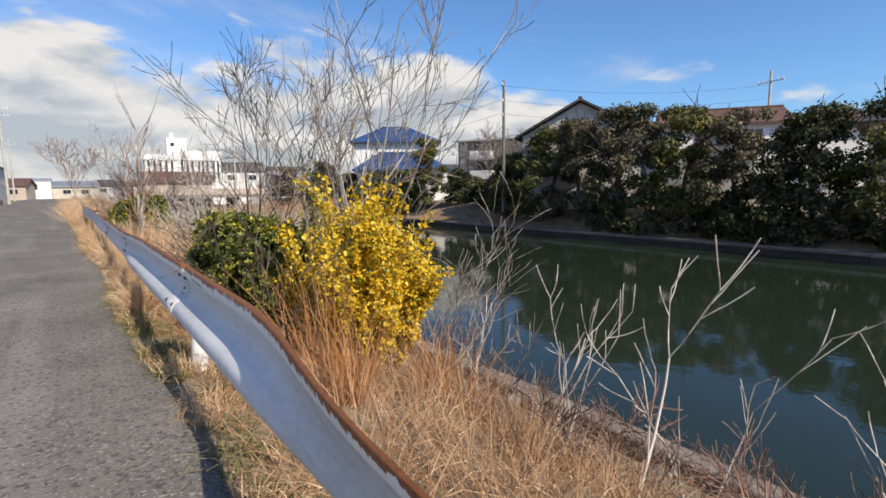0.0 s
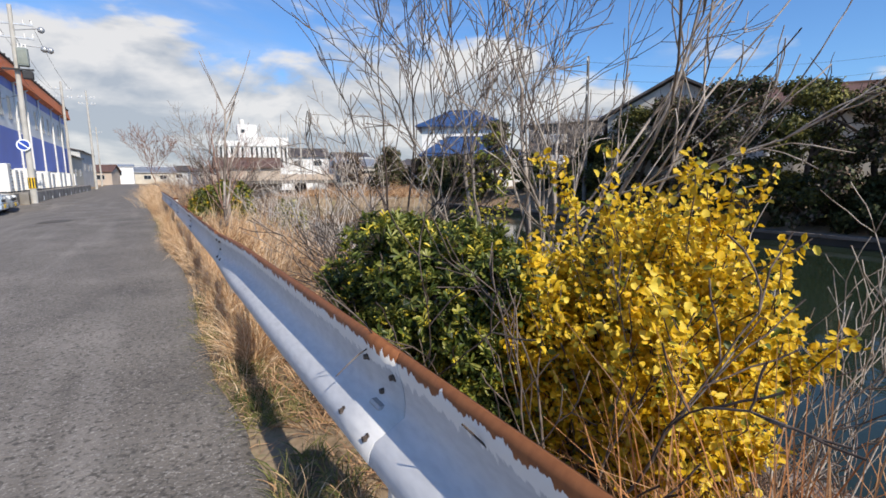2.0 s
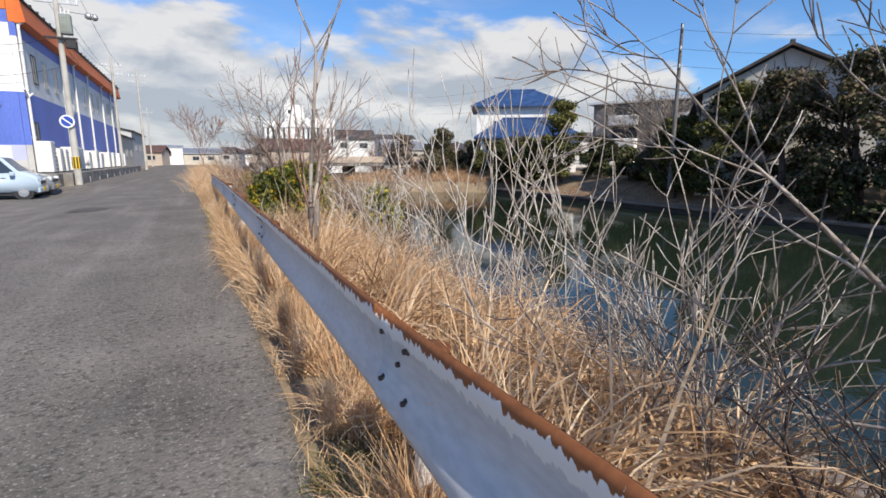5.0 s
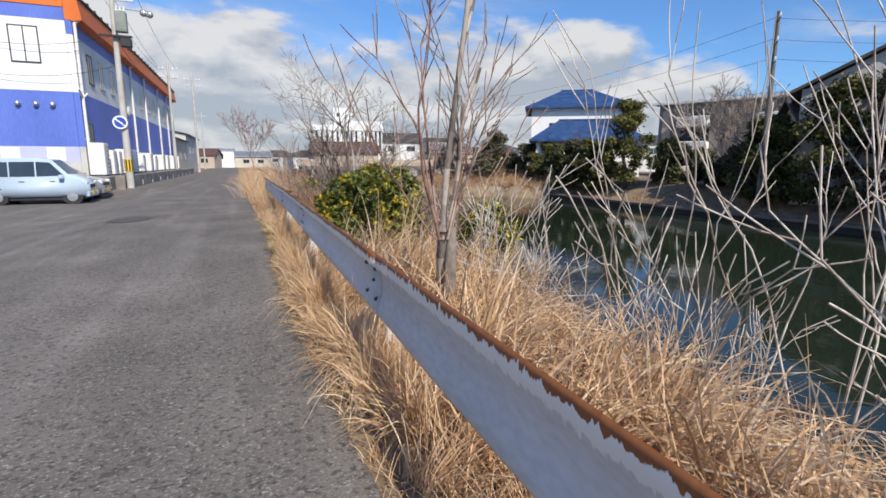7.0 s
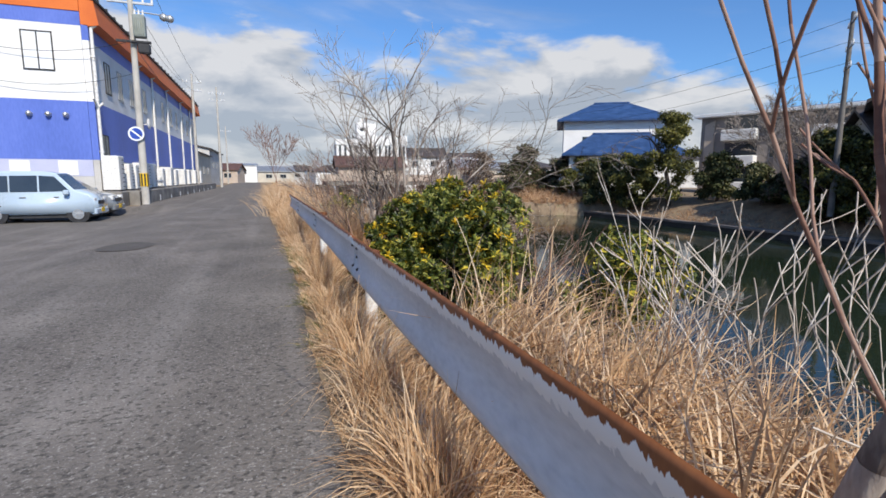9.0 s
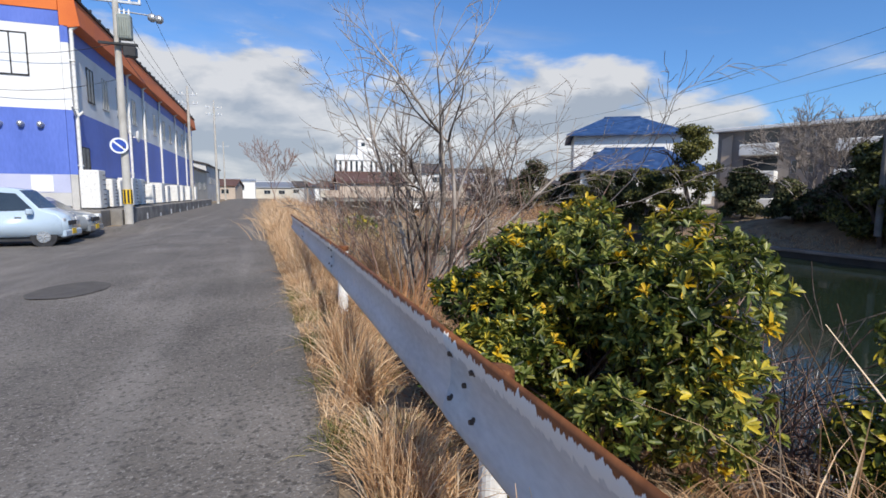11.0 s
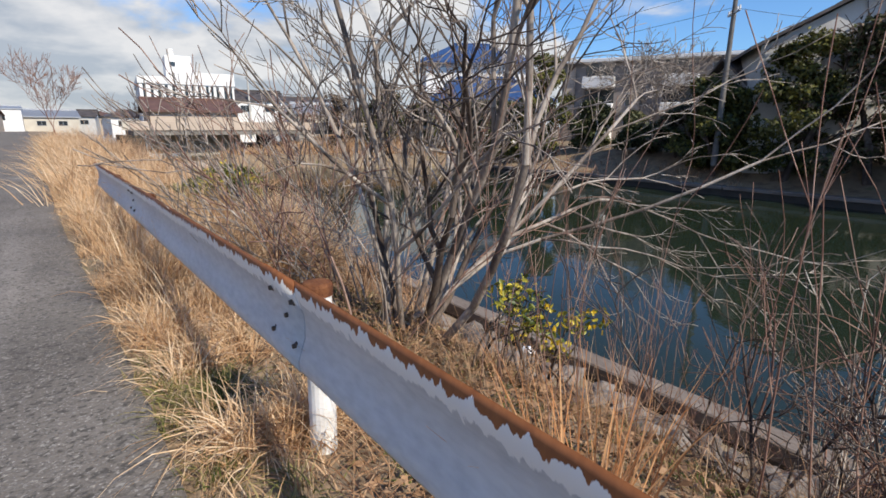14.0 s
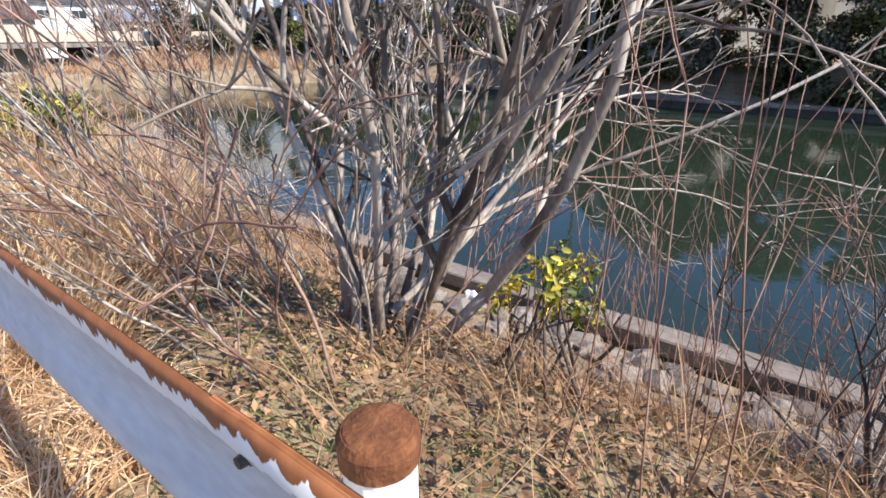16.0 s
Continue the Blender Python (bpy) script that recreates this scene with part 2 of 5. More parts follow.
M_ORANGE = material("orange_fascia", [(0.56, 0.12, 0.025), (0.72, 0.19, 0.04)], 0.9, 0.6, bump=0.1)
M_ROOF_DARK = material("roof_dark_tile", [(0.035, 0.03, 0.03), (0.075, 0.065, 0.062), (0.12, 0.10, 0.095)], 1.5, 0.6, bump=0.4, fine=14)
M_ROOF_BROWN = material("roof_brown", [(0.09, 0.05, 0.042), (0.15, 0.085, 0.07)], 1.5, 0.7, bump=0.4, fine=14)
M_ROOF_BLUE = material("roof_blue_tile", [(0.018, 0.042, 0.11), (0.03, 0.07, 0.18), (0.06, 0.115, 0.25)], 1.5, 0.4, bump=0.3, fine=14)
M_CREAM = material("cream_plaster", [(0.46, 0.42, 0.35), (0.58, 0.54, 0.46)], 0.7, 0.85, bump=0.1)
M_BEIGE = material("beige_plaster", [(0.42, 0.34, 0.27), (0.52, 0.43, 0.35)], 0.7, 0.85, bump=0.1)
M_METAL = material("galvanised_metal", [(0.36, 0.37, 0.38), (0.52, 0.53, 0.54)], 6, 0.45, metal=0.7, bump=0.1)
M_DARK = material("dark_metal", [(0.02, 0.02, 0.022), (0.045, 0.045, 0.048)], 8, 0.55, bump=0.1)
M_RUBBER = material("tyre_rubber", [(0.014, 0.014, 0.014), (0.03, 0.03, 0.03)], 20, 0.85, bump=0.2)
M_VAN = material("pale_blue_car_paint", [(0.40, 0.50, 0.60), (0.46, 0.56, 0.66)], 1.2, 0.28, bump=0.0, coat=0.6)
M_CAR = material("grey_car_paint", [(0.17, 0.19, 0.21), (0.22, 0.24, 0.26)], 1.2, 0.3, bump=0.0, coat=0.6)
M_POLEBOX = material("grey_green_enamel", [(0.20, 0.23, 0.21), (0.30, 0.33, 0.31)], 3, 0.6, bump=0.08)
M_YELLOW = material("warning_yellow", [(0.74, 0.46, 0.02), (0.82, 0.54, 0.03)], 6, 0.55, bump=0.05)
M_SIGN_BLUE = material("sign_blue", [(0.02, 0.06, 0.34), (0.03, 0.08, 0.40)], 4, 0.4, bump=0)
M_SIGN_WHITE = material("sign_white", [(0.72, 0.74, 0.76), (0.80, 0.81, 0.82)], 4, 0.4, bump=0)
M_GLASS = material("window_glass", [(0.018, 0.022, 0.026), (0.035, 0.042, 0.05)], 0.8, 0.14, bump=0.0, spec=0.9)
M_LAMP = material("headlamp_glass", [(0.6, 0.62, 0.62), (0.75, 0.76, 0.76)], 8, 0.15, bump=0, spec=0.8)


def beam_material():
    """Weathered galvanised steel: chalky blue-grey with stains, a ragged rust band creeping down from the top lip."""
    m = material("galvanised_beam", [(0.43, 0.437, 0.455), (0.56, 0.565, 0.58), (0.66, 0.665, 0.675)], 1.6, 0.62, metal=0.15, bump=0.06, fine=40, stretch=(1, 0.35, 1))
    n, l = m.node_tree.nodes, m.node_tree.links
    bsdf = n["Principled BSDF"]
    base = bsdf.inputs["Base Color"].links[0].from_socket
    tc = n.new("ShaderNodeTexCoord")
    sp = n.new("ShaderNodeSeparateXYZ")
    l.new(tc.outputs["Object"], sp.inputs[0])
    mp = n.new("ShaderNodeMapping")
    mp.inputs["Scale"].default_value = (1, 1, 0.25)
    l.new(tc.outputs["Object"], mp.inputs[0])
    a = n.new("ShaderNodeTexNoise")
    a.inputs["Scale"].default_value, a.inputs["Detail"].default_value = 36, 6
    b = n.new("ShaderNodeTexNoise")
    b.inputs["Scale"].default_value, b.inputs["Detail"].default_value = 2.2, 3
    for t in (a, b):
        l.new(mp.outputs[0], t.inputs["Vector"])

    def mth(op, x, y):
        k = n.new("ShaderNodeMath")
        k.operation = op
        for i, v in enumerate((x, y)):
            if isinstance(v, (int, float)):
                k.inputs[i].default_value = v
            else:
                l.new(v, k.inputs[i])
        return k.outputs[0]

    edge = mth("ADD", sp.outputs[2], mth("ADD", mth("MULTIPLY", mth("SUBTRACT", a.outputs["Fac"], 0.5), 0.105), mth("MULTIPLY", mth("SUBTRACT", b.outputs["Fac"], 0.5), 0.04)))

    def band(lo, hi):
        k = n.new("ShaderNodeMapRange")
        k.inputs["From Min"].default_value, k.inputs["From Max"].default_value = lo, hi
        l.new(edge, k.inputs["Value"])
        return k.outputs[0]

    pale = n.new("ShaderNodeMix")
    pale.data_type = "RGBA"
    pale.inputs[7].default_value = (0.80, 0.79, 0.775, 1)
    l.new(band(0.696, 0.704), pale.inputs[0])
    l.new(base, pale.inputs[6])
    rust_n = n.new("ShaderNodeValToRGB")
    rust_n.color_ramp.elements[0].color, rust_n.color_ramp.elements[1].color = (0.15, 0.05, 0.02, 1), (0.35, 0.14, 0.055, 1)
    l.new(a.outputs["Fac"], rust_n.inputs[0])
    rust = n.new("ShaderNodeMix")
    rust.data_type = "RGBA"
    l.new(band(0.754, 0.758), rust.inputs[0])
    l.new(pale.outputs[2], rust.inputs[6])
    l.new(rust_n.outputs[0], rust.inputs[7])
    l.new(rust.outputs[2], bsdf.inputs["Base Color"])
    return m


M_BEAM = beam_material()


def water_material():
    m = bpy.data.materials.new("canal_water")
    m.use_nodes = True
    n, l = m.node_tree.nodes, m.node_tree.links
    b = n["Principled BSDF"]
    b.inputs["Base Color"].default_value = (0.0165, 0.0255, 0.0160, 1)
    b.inputs["Roughness"].default_value = 0.03
    b.inputs["IOR"].default_value = 1.33
    tc = n.new("ShaderNodeTexCoord")
    a = n.new("ShaderNodeTexNoise")
    a.inputs["Scale"].default_value, a.inputs["Detail"].default_value = 0.9, 5
    c = n.new("ShaderNodeTexNoise")
    c.inputs["Scale"].default_value, c.inputs["Detail"].default_value = 5.0, 3
    s = n.new("ShaderNodeMath")
    s.operation = "MULTIPLY_ADD"
    s.inputs[1].default_value = 0.3
    for t in (a, c):
        l.new(tc.outputs["Object"], t.inputs["Vector"])
    l.new(c.outputs["Fac"], s.inputs[0])
    l.new(a.outputs["Fac"], s.inputs[2])
    bp = n.new("ShaderNodeBump")
    bp.inputs["Strength"].default_value, bp.inputs["Distance"].default_value = 0.055, 0.12
    l.new(s.outputs[0], bp.inputs["Height"])
    l.new(bp.outputs[0], b.inputs["Normal"])
    return m


M_WATER = water_material()

# ---- mesh tools ----
def raw_mesh(name, verts, quads, mat, smooth=False):
    """A mesh from arrays of vertices (n, 3) and quads (m, 4)."""
    v, q = np.asarray(verts, np.float32), np.asarray(quads, np.int32)
    me = bpy.data.meshes.new(name)
    me.vertices.add(len(v))
    me.vertices.foreach_set("co", v.ravel())
    me.loops.add(q.size)
    me.loops.foreach_set("vertex_index", q.ravel())
    me.polygons.add(len(q))
    me.polygons.foreach_set("loop_start", np.arange(0, q.size, 4, dtype=np.int32))
    if smooth:
        me.polygons.foreach_set("use_smooth", np.ones(len(q), bool))
    me.update(calc_edges=True)
    me.materials.append(mat)
    return me


def link(name, me, parent=None, label=""):
    ob = new(name, me)
    ob.parent = parent
    return tagged(ob, label)


def part(name, bm, mat, parent=None, label="", smooth=False):
    """Links a bmesh as one mesh object under a thing or a part."""
    me = bpy.data.meshes.new(name)
    bm.normal_update()
    if smooth:
        for f in bm.faces:
            f.smooth = True
    bm.to_mesh(me)
    bm.free()
    me.materials.append(mat)
    return link(name, me, parent, label)


def thing(name, label, category, at=(0, 0, 0), turn=0.0, group="", kind=""):
    ob = new(name)
    ob.empty_display_size = 0.2
    ob.matrix_basis = pose(*at, 0, 0, turn)
    return tagged(ob, label, category, group, kind)


def box(bm, lo, hi, bevel=0.0, turn=None):
    c = [(a + b) / 2 for a, b in zip(lo, hi)]
    s = [max(1e-4, b - a) for a, b in zip(lo, hi)]
    m = Matrix.Translation(c) @ Matrix.Diagonal((*s, 1))
    r = bmesh.ops.create_cube(bm, size=1, matrix=(turn @ m) if turn else m)
    if bevel:
        edges = list({e for v in r["verts"] for e in v.link_edges})
        bmesh.ops.bevel(bm, geom=edges, offset=bevel, segments=1, affect="EDGES")
    return bm


def boxes(*items, bevel=0.0):
    bm = bmesh.new()
    for lo, hi in items:
        box(bm, lo, hi, bevel)
    return bm


def rod(bm, a, b, r0, r1=None, sides=8):
    a, b = Vector(a), Vector(b)
    d = b - a
    m = Matrix.Translation((a + b) / 2) @ d.to_track_quat("Z", "Y").to_matrix().to_4x4()
    bmesh.ops.create_cone(bm, cap_ends=True, segments=sides, radius1=r0, radius2=r0 if r1 is None else r1, depth=d.length, matrix=m)
    return bm


def rods(*items, sides=8):
    bm = bmesh.new()
    for it in items:
        rod(bm, *it, sides=sides)
    return bm


def extrude_outline(pts, x0, x1, axis="y"):
    """A prism: an outline of (u, z) pairs pushed from x0 to x1 along an axis."""
    bm = bmesh.new()
    def put(u, z, w):
        return (u, w, z) if axis == "y" else (w, u, z)
    a = [bm.verts.new(put(u, z, x0)) for u, z in pts]
    b = [bm.verts.new(put(u, z, x1)) for u, z in pts]
    n = len(pts)
    for i in range(n):
        bm.faces.new((a[i], a[(i + 1) % n], b[(i + 1) % n], b[i]))
    bm.faces.new(a[::-1])
    bm.faces.new(b)
    bmesh.ops.recalc_face_normals(bm, faces=bm.faces)
    return bm


def step(a, b, v):
    k = min(1.0, max(0.0, (v - a) / (b - a)))
    return k * k * (3 - 2 * k)


# ---- lie of the land ----
WATER_Z, FAR_X = -2.32, 28.6
PROFILE = [(0.6, 0.0), (1.2, -0.06), (2.1, -0.27), (3.0, -0.85), (4.3, -1.92), (5.40, -2.06)]


def far_x(y):
    return FAR_X + 0.012 * y


def ground_z(x, y):
    if x <= 0.6:
        return -0.30 * step(-2.6, -5.2, x) * step(37.6, 35.5, y)
    if x <= 5.4:
        for (x0, z0), (x1, z1) in zip(PROFILE, PROFILE[1:]):
            if x <= x1:
                return z0 + (z1 - z0) * (x - x0) / (x1 - x0) + 0.07 * noise.noise((x * 0.9, y * 0.9, 0)) * step(0.7, 1.6, x) * step(5.3, 4.6, x)
    d = x - far_x(y)
    if d < 0.25:
        return -3.6
    return -1.86 + 1.55 * step(0.8, 5.5, d) + 0.3 * step(5, 12, d) + 0.12 * noise.noise((x * 0.3, y * 0.3, 4)) * step(0.6, 2, d)


def sheet(name, xs, ys, height, mat):
    v = [(x, y, height(x, y)) for y in ys for x in xs]
    w = len(xs)
    q = [(j * w + i, j * w + i + 1, (j + 1) * w + i + 1, (j + 1) * w + i) for j in range(len(ys) - 1) for i in range(w - 1)]
    return raw_mesh(name, v, q, mat, True)


def span(a, b, n):
    return [a + (b - a) * i / n for i in range(n + 1)]


ys_land = [-500, -250, -120, -60, -30] + span(-12, 40, 104) + span(42, 120, 40) + [150, 200, 300, 500, 900]
xs_land = [-700, -300, -120, -60, -30, -18, -12] + span(-9, 0, 15) + span(0.3, 0.6, 1) + span(0.9, 5.40, 20) + [5.7, 5.72, 12, 20, 28.2, 28.9] + span(29.2, 42, 16) + [50, 70, 110, 200, 400, 700]
xs_land = sorted(set(xs_land))
ground = link("ground", sheet("ground", xs_land, ys_land, lambda x, y: ground_z(x, y) - 0.03, M_SOIL))
tagged(ground, "bare brown soil of the canal bank and far land", "ground", kind="structure")


def road_edge(y):
    """The ragged edge of the asphalt beside the guard rail."""
    return 0.42 - 0.0175 * y + 0.10 * step(7.2, 9.2, y) * step(13.6, 11.2, y) + 0.08 * step(5.0, 3.0, y) + 0.08 * step(15, 18, y) * step(27, 22, y) + 0.05 * noise.noise((y * 0.9, 3, 0)) + 0.03 * noise.noise((y * 3.1, 7, 0))


def road_left(y):
    return -45 + 39.4 * step(36.6, 37.2, y) - 0.017 * max(0, y - 38)


road_v, road_q = [], []
road_ys = [-60, -30, -15] + span(-8, 36, 220) + span(36.2, 39, 14) + span(40, 160, 60)
COLS = 26
for y in road_ys:
    r, lft = road_edge(y), road_left(y)
    us = [r] + [r - 9 * (k / COLS) ** 1.4 if lft < -10 else r + (lft - r) * k / (COLS + 1) for k in range(1, COLS + 1)] + [lft]
    road_v += [(r + 0.02, y, -0.06)] + [(u, y, ground_z(u, y) + 0.012 + 0.004 * noise.noise((u * 0.5, y * 0.25, 1))) for u in us]
W = COLS + 3
road_q = [(j * W + i, (j + 1) * W + i, (j + 1) * W + i + 1, j * W + i + 1) for j in range(len(road_ys) - 1) for i in range(W - 1)]
road = link("road", raw_mesh("road", road_v, [q[::-1] for q in road_q], M_ASPHALT, True))
tagged(road, "worn grey asphalt road with a ragged edge", "road", kind="structure")

water = link("water", raw_mesh("water", [(5.5, -300, WATER_Z), (38, -300, WATER_Z), (38, 600, WATER_Z), (5.5, 600, WATER_Z)], [(0, 1, 2, 3)], M_WATER))
tagged(water, "dark green canal water with light ripples", "water", kind="structure")

# near quay: a concrete coping in cast lengths on a wall; far quay: the same, lower, stained black
near_quay = thing("near_quay", "weathered concrete quay edge along the canal", "quay", kind="structure")
part("quay_wall", boxes(((5.57, -60, -3.6), (5.84, 120, -2.12))), M_QUAY_WALL, near_quay)
coping_bm = box(bmesh.new(), (5.56, 0.012, -2.16), (5.90, 2.988, -1.92), 0.02)
coping = part("coping_block", coping_bm, M_QUAY, near_quay)
coping.location.y = -9
for k in range(1, 22):
    c = link("coping_block", coping.data, near_quay)
    c.location = (0.012 * math.sin(k * 7.1), -9 + 3 * k, 0.008 * math.sin(k * 3.7))
far_quay = thing("far_quay", "stained dark concrete quay of the far bank", "quay", kind="structure")
bm = bmesh.new()
for k in range(48):
    y = -50 + 4 * k
    box(bm, (far_x(y + 2) - 0.05, y + 0.01, -3.6), (far_x(y + 2) + 0.5, y + 3.99, -1.98))
part("quay_wall", bm, M_QUAY_WALL, far_quay)
for k in range(48):
    y = -50 + 4 * k
    part("coping_block", box(bmesh.new(), (far_x(y + 2) - 0.12, y + 0.02, -1.98), (far_x(y + 2) + 0.55, y + 3.98, -1.80), 0.02), M_QUAY, far_quay)

# ---- guard rail ----
RAIL_X = 0.56
BEAM = [(0.026, 0.784), (0.010, 0.790), (0.0, 0.770), (0.004, 0.735), (0.040, 0.690), (0.072, 0.655), (0.076, 0.605), (0.072, 0.555), (0.040, 0.520), (0.004, 0.475), (0.0, 0.440), (0.018, 0.422), (0.045, 0.428)]


def rail_x(y):
    return RAIL_X - 0.010 * max(0.0, y - 20) - 0.09 * step(2.6, 0.2, y)


# the stretch that was bent back: a wide recess over a sloping lower lobe
BENT = (0.026, 0.010, 0.0, 0.012, 0.030, 0.046, 0.060, 0.064, 0.022, -0.028, -0.040, -0.034, -0.012)
BENT_Z = (0.784, 0.790, 0.770, 0.735, 0.700, 0.665, 0.620, 0.574, 0.550, 0.522, 0.490, 0.452, 0.430)


def bend(y):
    return step(8.4, 6.6, y) * step(1.0, 2.4, y)


guard_rail = thing("guard_rail", "galvanised steel guard rail rusting along its top, on white posts", "guard rail")


def beam_face(y, z):
    """How far the beam's road side lies behind the rail's line, at a place along it and a height."""
    back = bend(y)
    flat = np.interp(z, [p[1] for p in BEAM[11:0:-1]], [p[0] for p in BEAM[11:0:-1]]) * 0.45
    bent = np.interp(z, BENT_Z[11:0:-1], BENT[11:0:-1]) + (z - 0.605) * 0.20 + 0.02
    return float(flat * (1 - back) + bent * back - (z - 0.60) * 0.25 * step(2.2, 0.6, y))


def beam_panel(y0, y1, proud):
    """One corrugated length, overlapping its neighbour, with a folded lip."""
    n = 16
    v, q = [], []
    thick = 0.004
    for side in (0, 1):
        for j in range(n + 1):
            y = y0 + (y1 - y0) * j / n
            back = bend(y)
            for (x, z), bx, bz in zip(BEAM, BENT, BENT_Z):
                wob = 0.006 * noise.noise((y * 0.7, z * 3, 2))
                x = x * 0.45 * (1 - back) + (bx + (bz - 0.605) * 0.20 + 0.02) * back
                z = z + (bz - z) * back
                x -= (z - 0.60) * 0.25 * step(2.2, 0.6, y)
                v.append((rail_x(y) + x + 0.012 + proud + wob + side * thick, y, z + 0.006 * noise.noise((y * 0.35, 5, 1))))
    w = len(BEAM)
    off = (n + 1) * w
    for j in range(n):
        for i in range(w - 1):
            a = j * w + i
            q.append((a, a + 1, a + w + 1, a + w))
            q.append((off + a, off + a + w, off + a + w + 1, off + a + 1))
    for j in range(n):
        for i in (0, w - 1):
            a = j * w + i
            q.append((a, a + w, off + a + w, off + a))
    for i in range(w - 1):
        for j in (0, n):
            a = j * w + i
            q.append((a, off + a, off + a + 1, a + 1))
    return raw_mesh("beam", v, q, M_BEAM, True)


POSTS = [0.05 + 4.0 * k for k in range(-2, 7)]
for k, y in enumerate(POSTS[:-1]):
    link("beam", beam_panel(y - 0.16, POSTS[k + 1] + 0.16, -0.004 * (k % 2)), guard_rail, "grey galvanised corrugated beam with a ragged rust band")
link("beam", beam_panel(POSTS[-1] - 0.16, 27.6, -0.004), guard_rail, "grey galvanised corrugated beam with a ragged rust band")
post_bm = rods(((0, 0, -0.5), (0, 0, 0.70), 0.058), sides=20)
post_me = bpy.data.meshes.new("post")
post_bm.to_mesh(post_me)
post_me.materials.append(M_POST)
bm = bmesh.new()
bmesh.ops.create_cone(bm, cap_ends=True, segments=28, radius1=0.063, radius2=0.064, depth=0.040, matrix=Matrix.Translation((0, 0, 0.716)))
bmesh.ops.create_cone(bm, cap_ends=True, segments=28, radius1=0.064, radius2=0.056, depth=0.012, matrix=Matrix.Translation((0, 0, 0.742)))
bmesh.ops.create_uvsphere(bm, u_segments=28, v_segments=8, radius=0.056, matrix=Matrix.Translation((0, 0, 0.747)) @ Matrix.Diagonal((1, 1, 0.14, 1)))
cap_me = bpy.data.meshes.new("cap")
bm.to_mesh(cap_me)
bm.free()
cap_me.materials.append(M_RUST)
bolt_bm = rods(((0.010, 0, 0), (-0.014, 0, 0), 0.013, 0.010), sides=6)
bmesh.ops.create_cone(bolt_bm, cap_ends=True, segments=10, radius1=0.016, radius2=0.016, depth=0.004, matrix=Matrix.Translation((0.004, 0, 0)) @ Matrix.Rotation(radians(90), 4, "Y"))
bolt_me = bpy.data.meshes.new("bolt")
bolt_bm.to_mesh(bolt_me)
bolt_me.materials.append(M_BOLT)
bracket_bm = boxes(((-0.115, -0.045, 0.52), (-0.04, 0.045, 0.66)), bevel=0.008)
bracket_me = bpy.data.meshes.new("bracket")
bracket_bm.to_mesh(bracket_me)
bracket_me.materials.append(M_METAL)
for k, y in enumerate(POSTS + [26.6]):
    post = link("post", post_me, guard_rail, "white-painted steel post")
    post.matrix_basis = pose(rail_x(y) + 0.150, y - (0.03 if abs(y - 20) < 1 else 0), -0.022 if abs(y - 20) < 1 else -0.09, 0.6 * math.sin(k * 5), 1.6 + 0.8 * math.sin(k * 3.3), 0)
    link("cap", cap_me, post, "domed brown rusty cap")
    link("bracket", bracket_me, post)
    if k < len(POSTS):
        for dy in (-0.11, 0.0, 0.11):
            for z in (0.695, 0.515) if dy else (0.605,):
                bolt = link("bolt", bolt_me, guard_rail)
                bolt.location = (rail_x(y) + beam_face(y, z) + 0.008, y + dy, z)

# ---- warehouse beside the road ----
def window_unit(parent, w, h, at, turn, mat_frame=M_METAL, bars=1, deep=0.06, glass=M_GLASS):
    """A framed window; its face looks along the local -y."""
    win = link("window", None, parent)
    win.matrix_basis = pose(*at, 0, 0, turn)
    f = 0.05
    bm = boxes(((-w / 2, -0.03, -h / 2), (-w / 2 + f, deep, h / 2)), ((w / 2 - f, -0.03, -h / 2), (w / 2, deep, h / 2)), ((-w / 2, -0.03, h / 2 - f), (w / 2, deep, h / 2)), ((-w / 2, -0.05, -h / 2), (w / 2, deep, -h / 2 + f)))
    for k in range(bars):
        x = -w / 2 + w * (k + 1) / (bars + 1)
        box(bm, (x - 0.025, -0.025, -h / 2), (x + 0.025, deep, h / 2))
    part("window_frame", bm, mat_frame, win)
    part("pane", boxes(((-w / 2 + 0.02, -0.014, -h / 2 + 0.02), (w / 2 - 0.02, 0.0, h / 2 - 0.02))), glass, win)
    return win


WX, WY0, WY1 = -7.4, 38.9, 74.0
warehouse = thing("warehouse", "long two-storey warehouse with blue, white and orange painted bands", "warehouse", (WX, WY0, 0))
L, DEP = WY1 - WY0, 16.0


def side_band(name, z0, z1, mat, out_=0.0, label=""):
    part(name, boxes(((-0.25, 0.0, z0), (out_, L, z1))), mat, warehouse, label)


def end_band(name, z0, z1, mat, out_=0.0, label=""):
    part(name, boxes(((-DEP, -out_, z0), (-0.26, 0.25, z1))), mat, warehouse, label)


side_band("wall", 0.0, 2.05, M_GREYWALL, 0.0, "grey plaster base wall")
side_band("wall", 2.05, 4.65, M_BLUE, 0.012, "blue painted cladding")
side_band("wall", 4.65, 7.3, M_WHITE, 0.0, "pale grey upper wall")
side_band("wall", 7.3, 7.95, M_BLUE, 0.012, "thin blue painted band")
end_band("wall", 0.0, 1.3, M_GREYWALL)
end_band("wall", 1.3, 2.05, M_LILAC, 0.01, "pale lilac base band")
end_band("wall", 2.05, 4.65, M_BLUE, 0.014, "bright blue painted cladding")
end_band("wall", 4.65, 7.9, M_WHITE, 0.006, "white plaster upper wall")
end_band("wall", 7.9, 8.5, M_BLUE, 0.014, "thin blue painted band")
end_band("fascia", 8.5, 9.35, M_ORANGE, 0.05, "bright orange painted fascia")
part("wall", boxes(((-DEP, L - 0.2, 0), (-0.26, L, 7.9))), M_GREYWALL, warehouse)
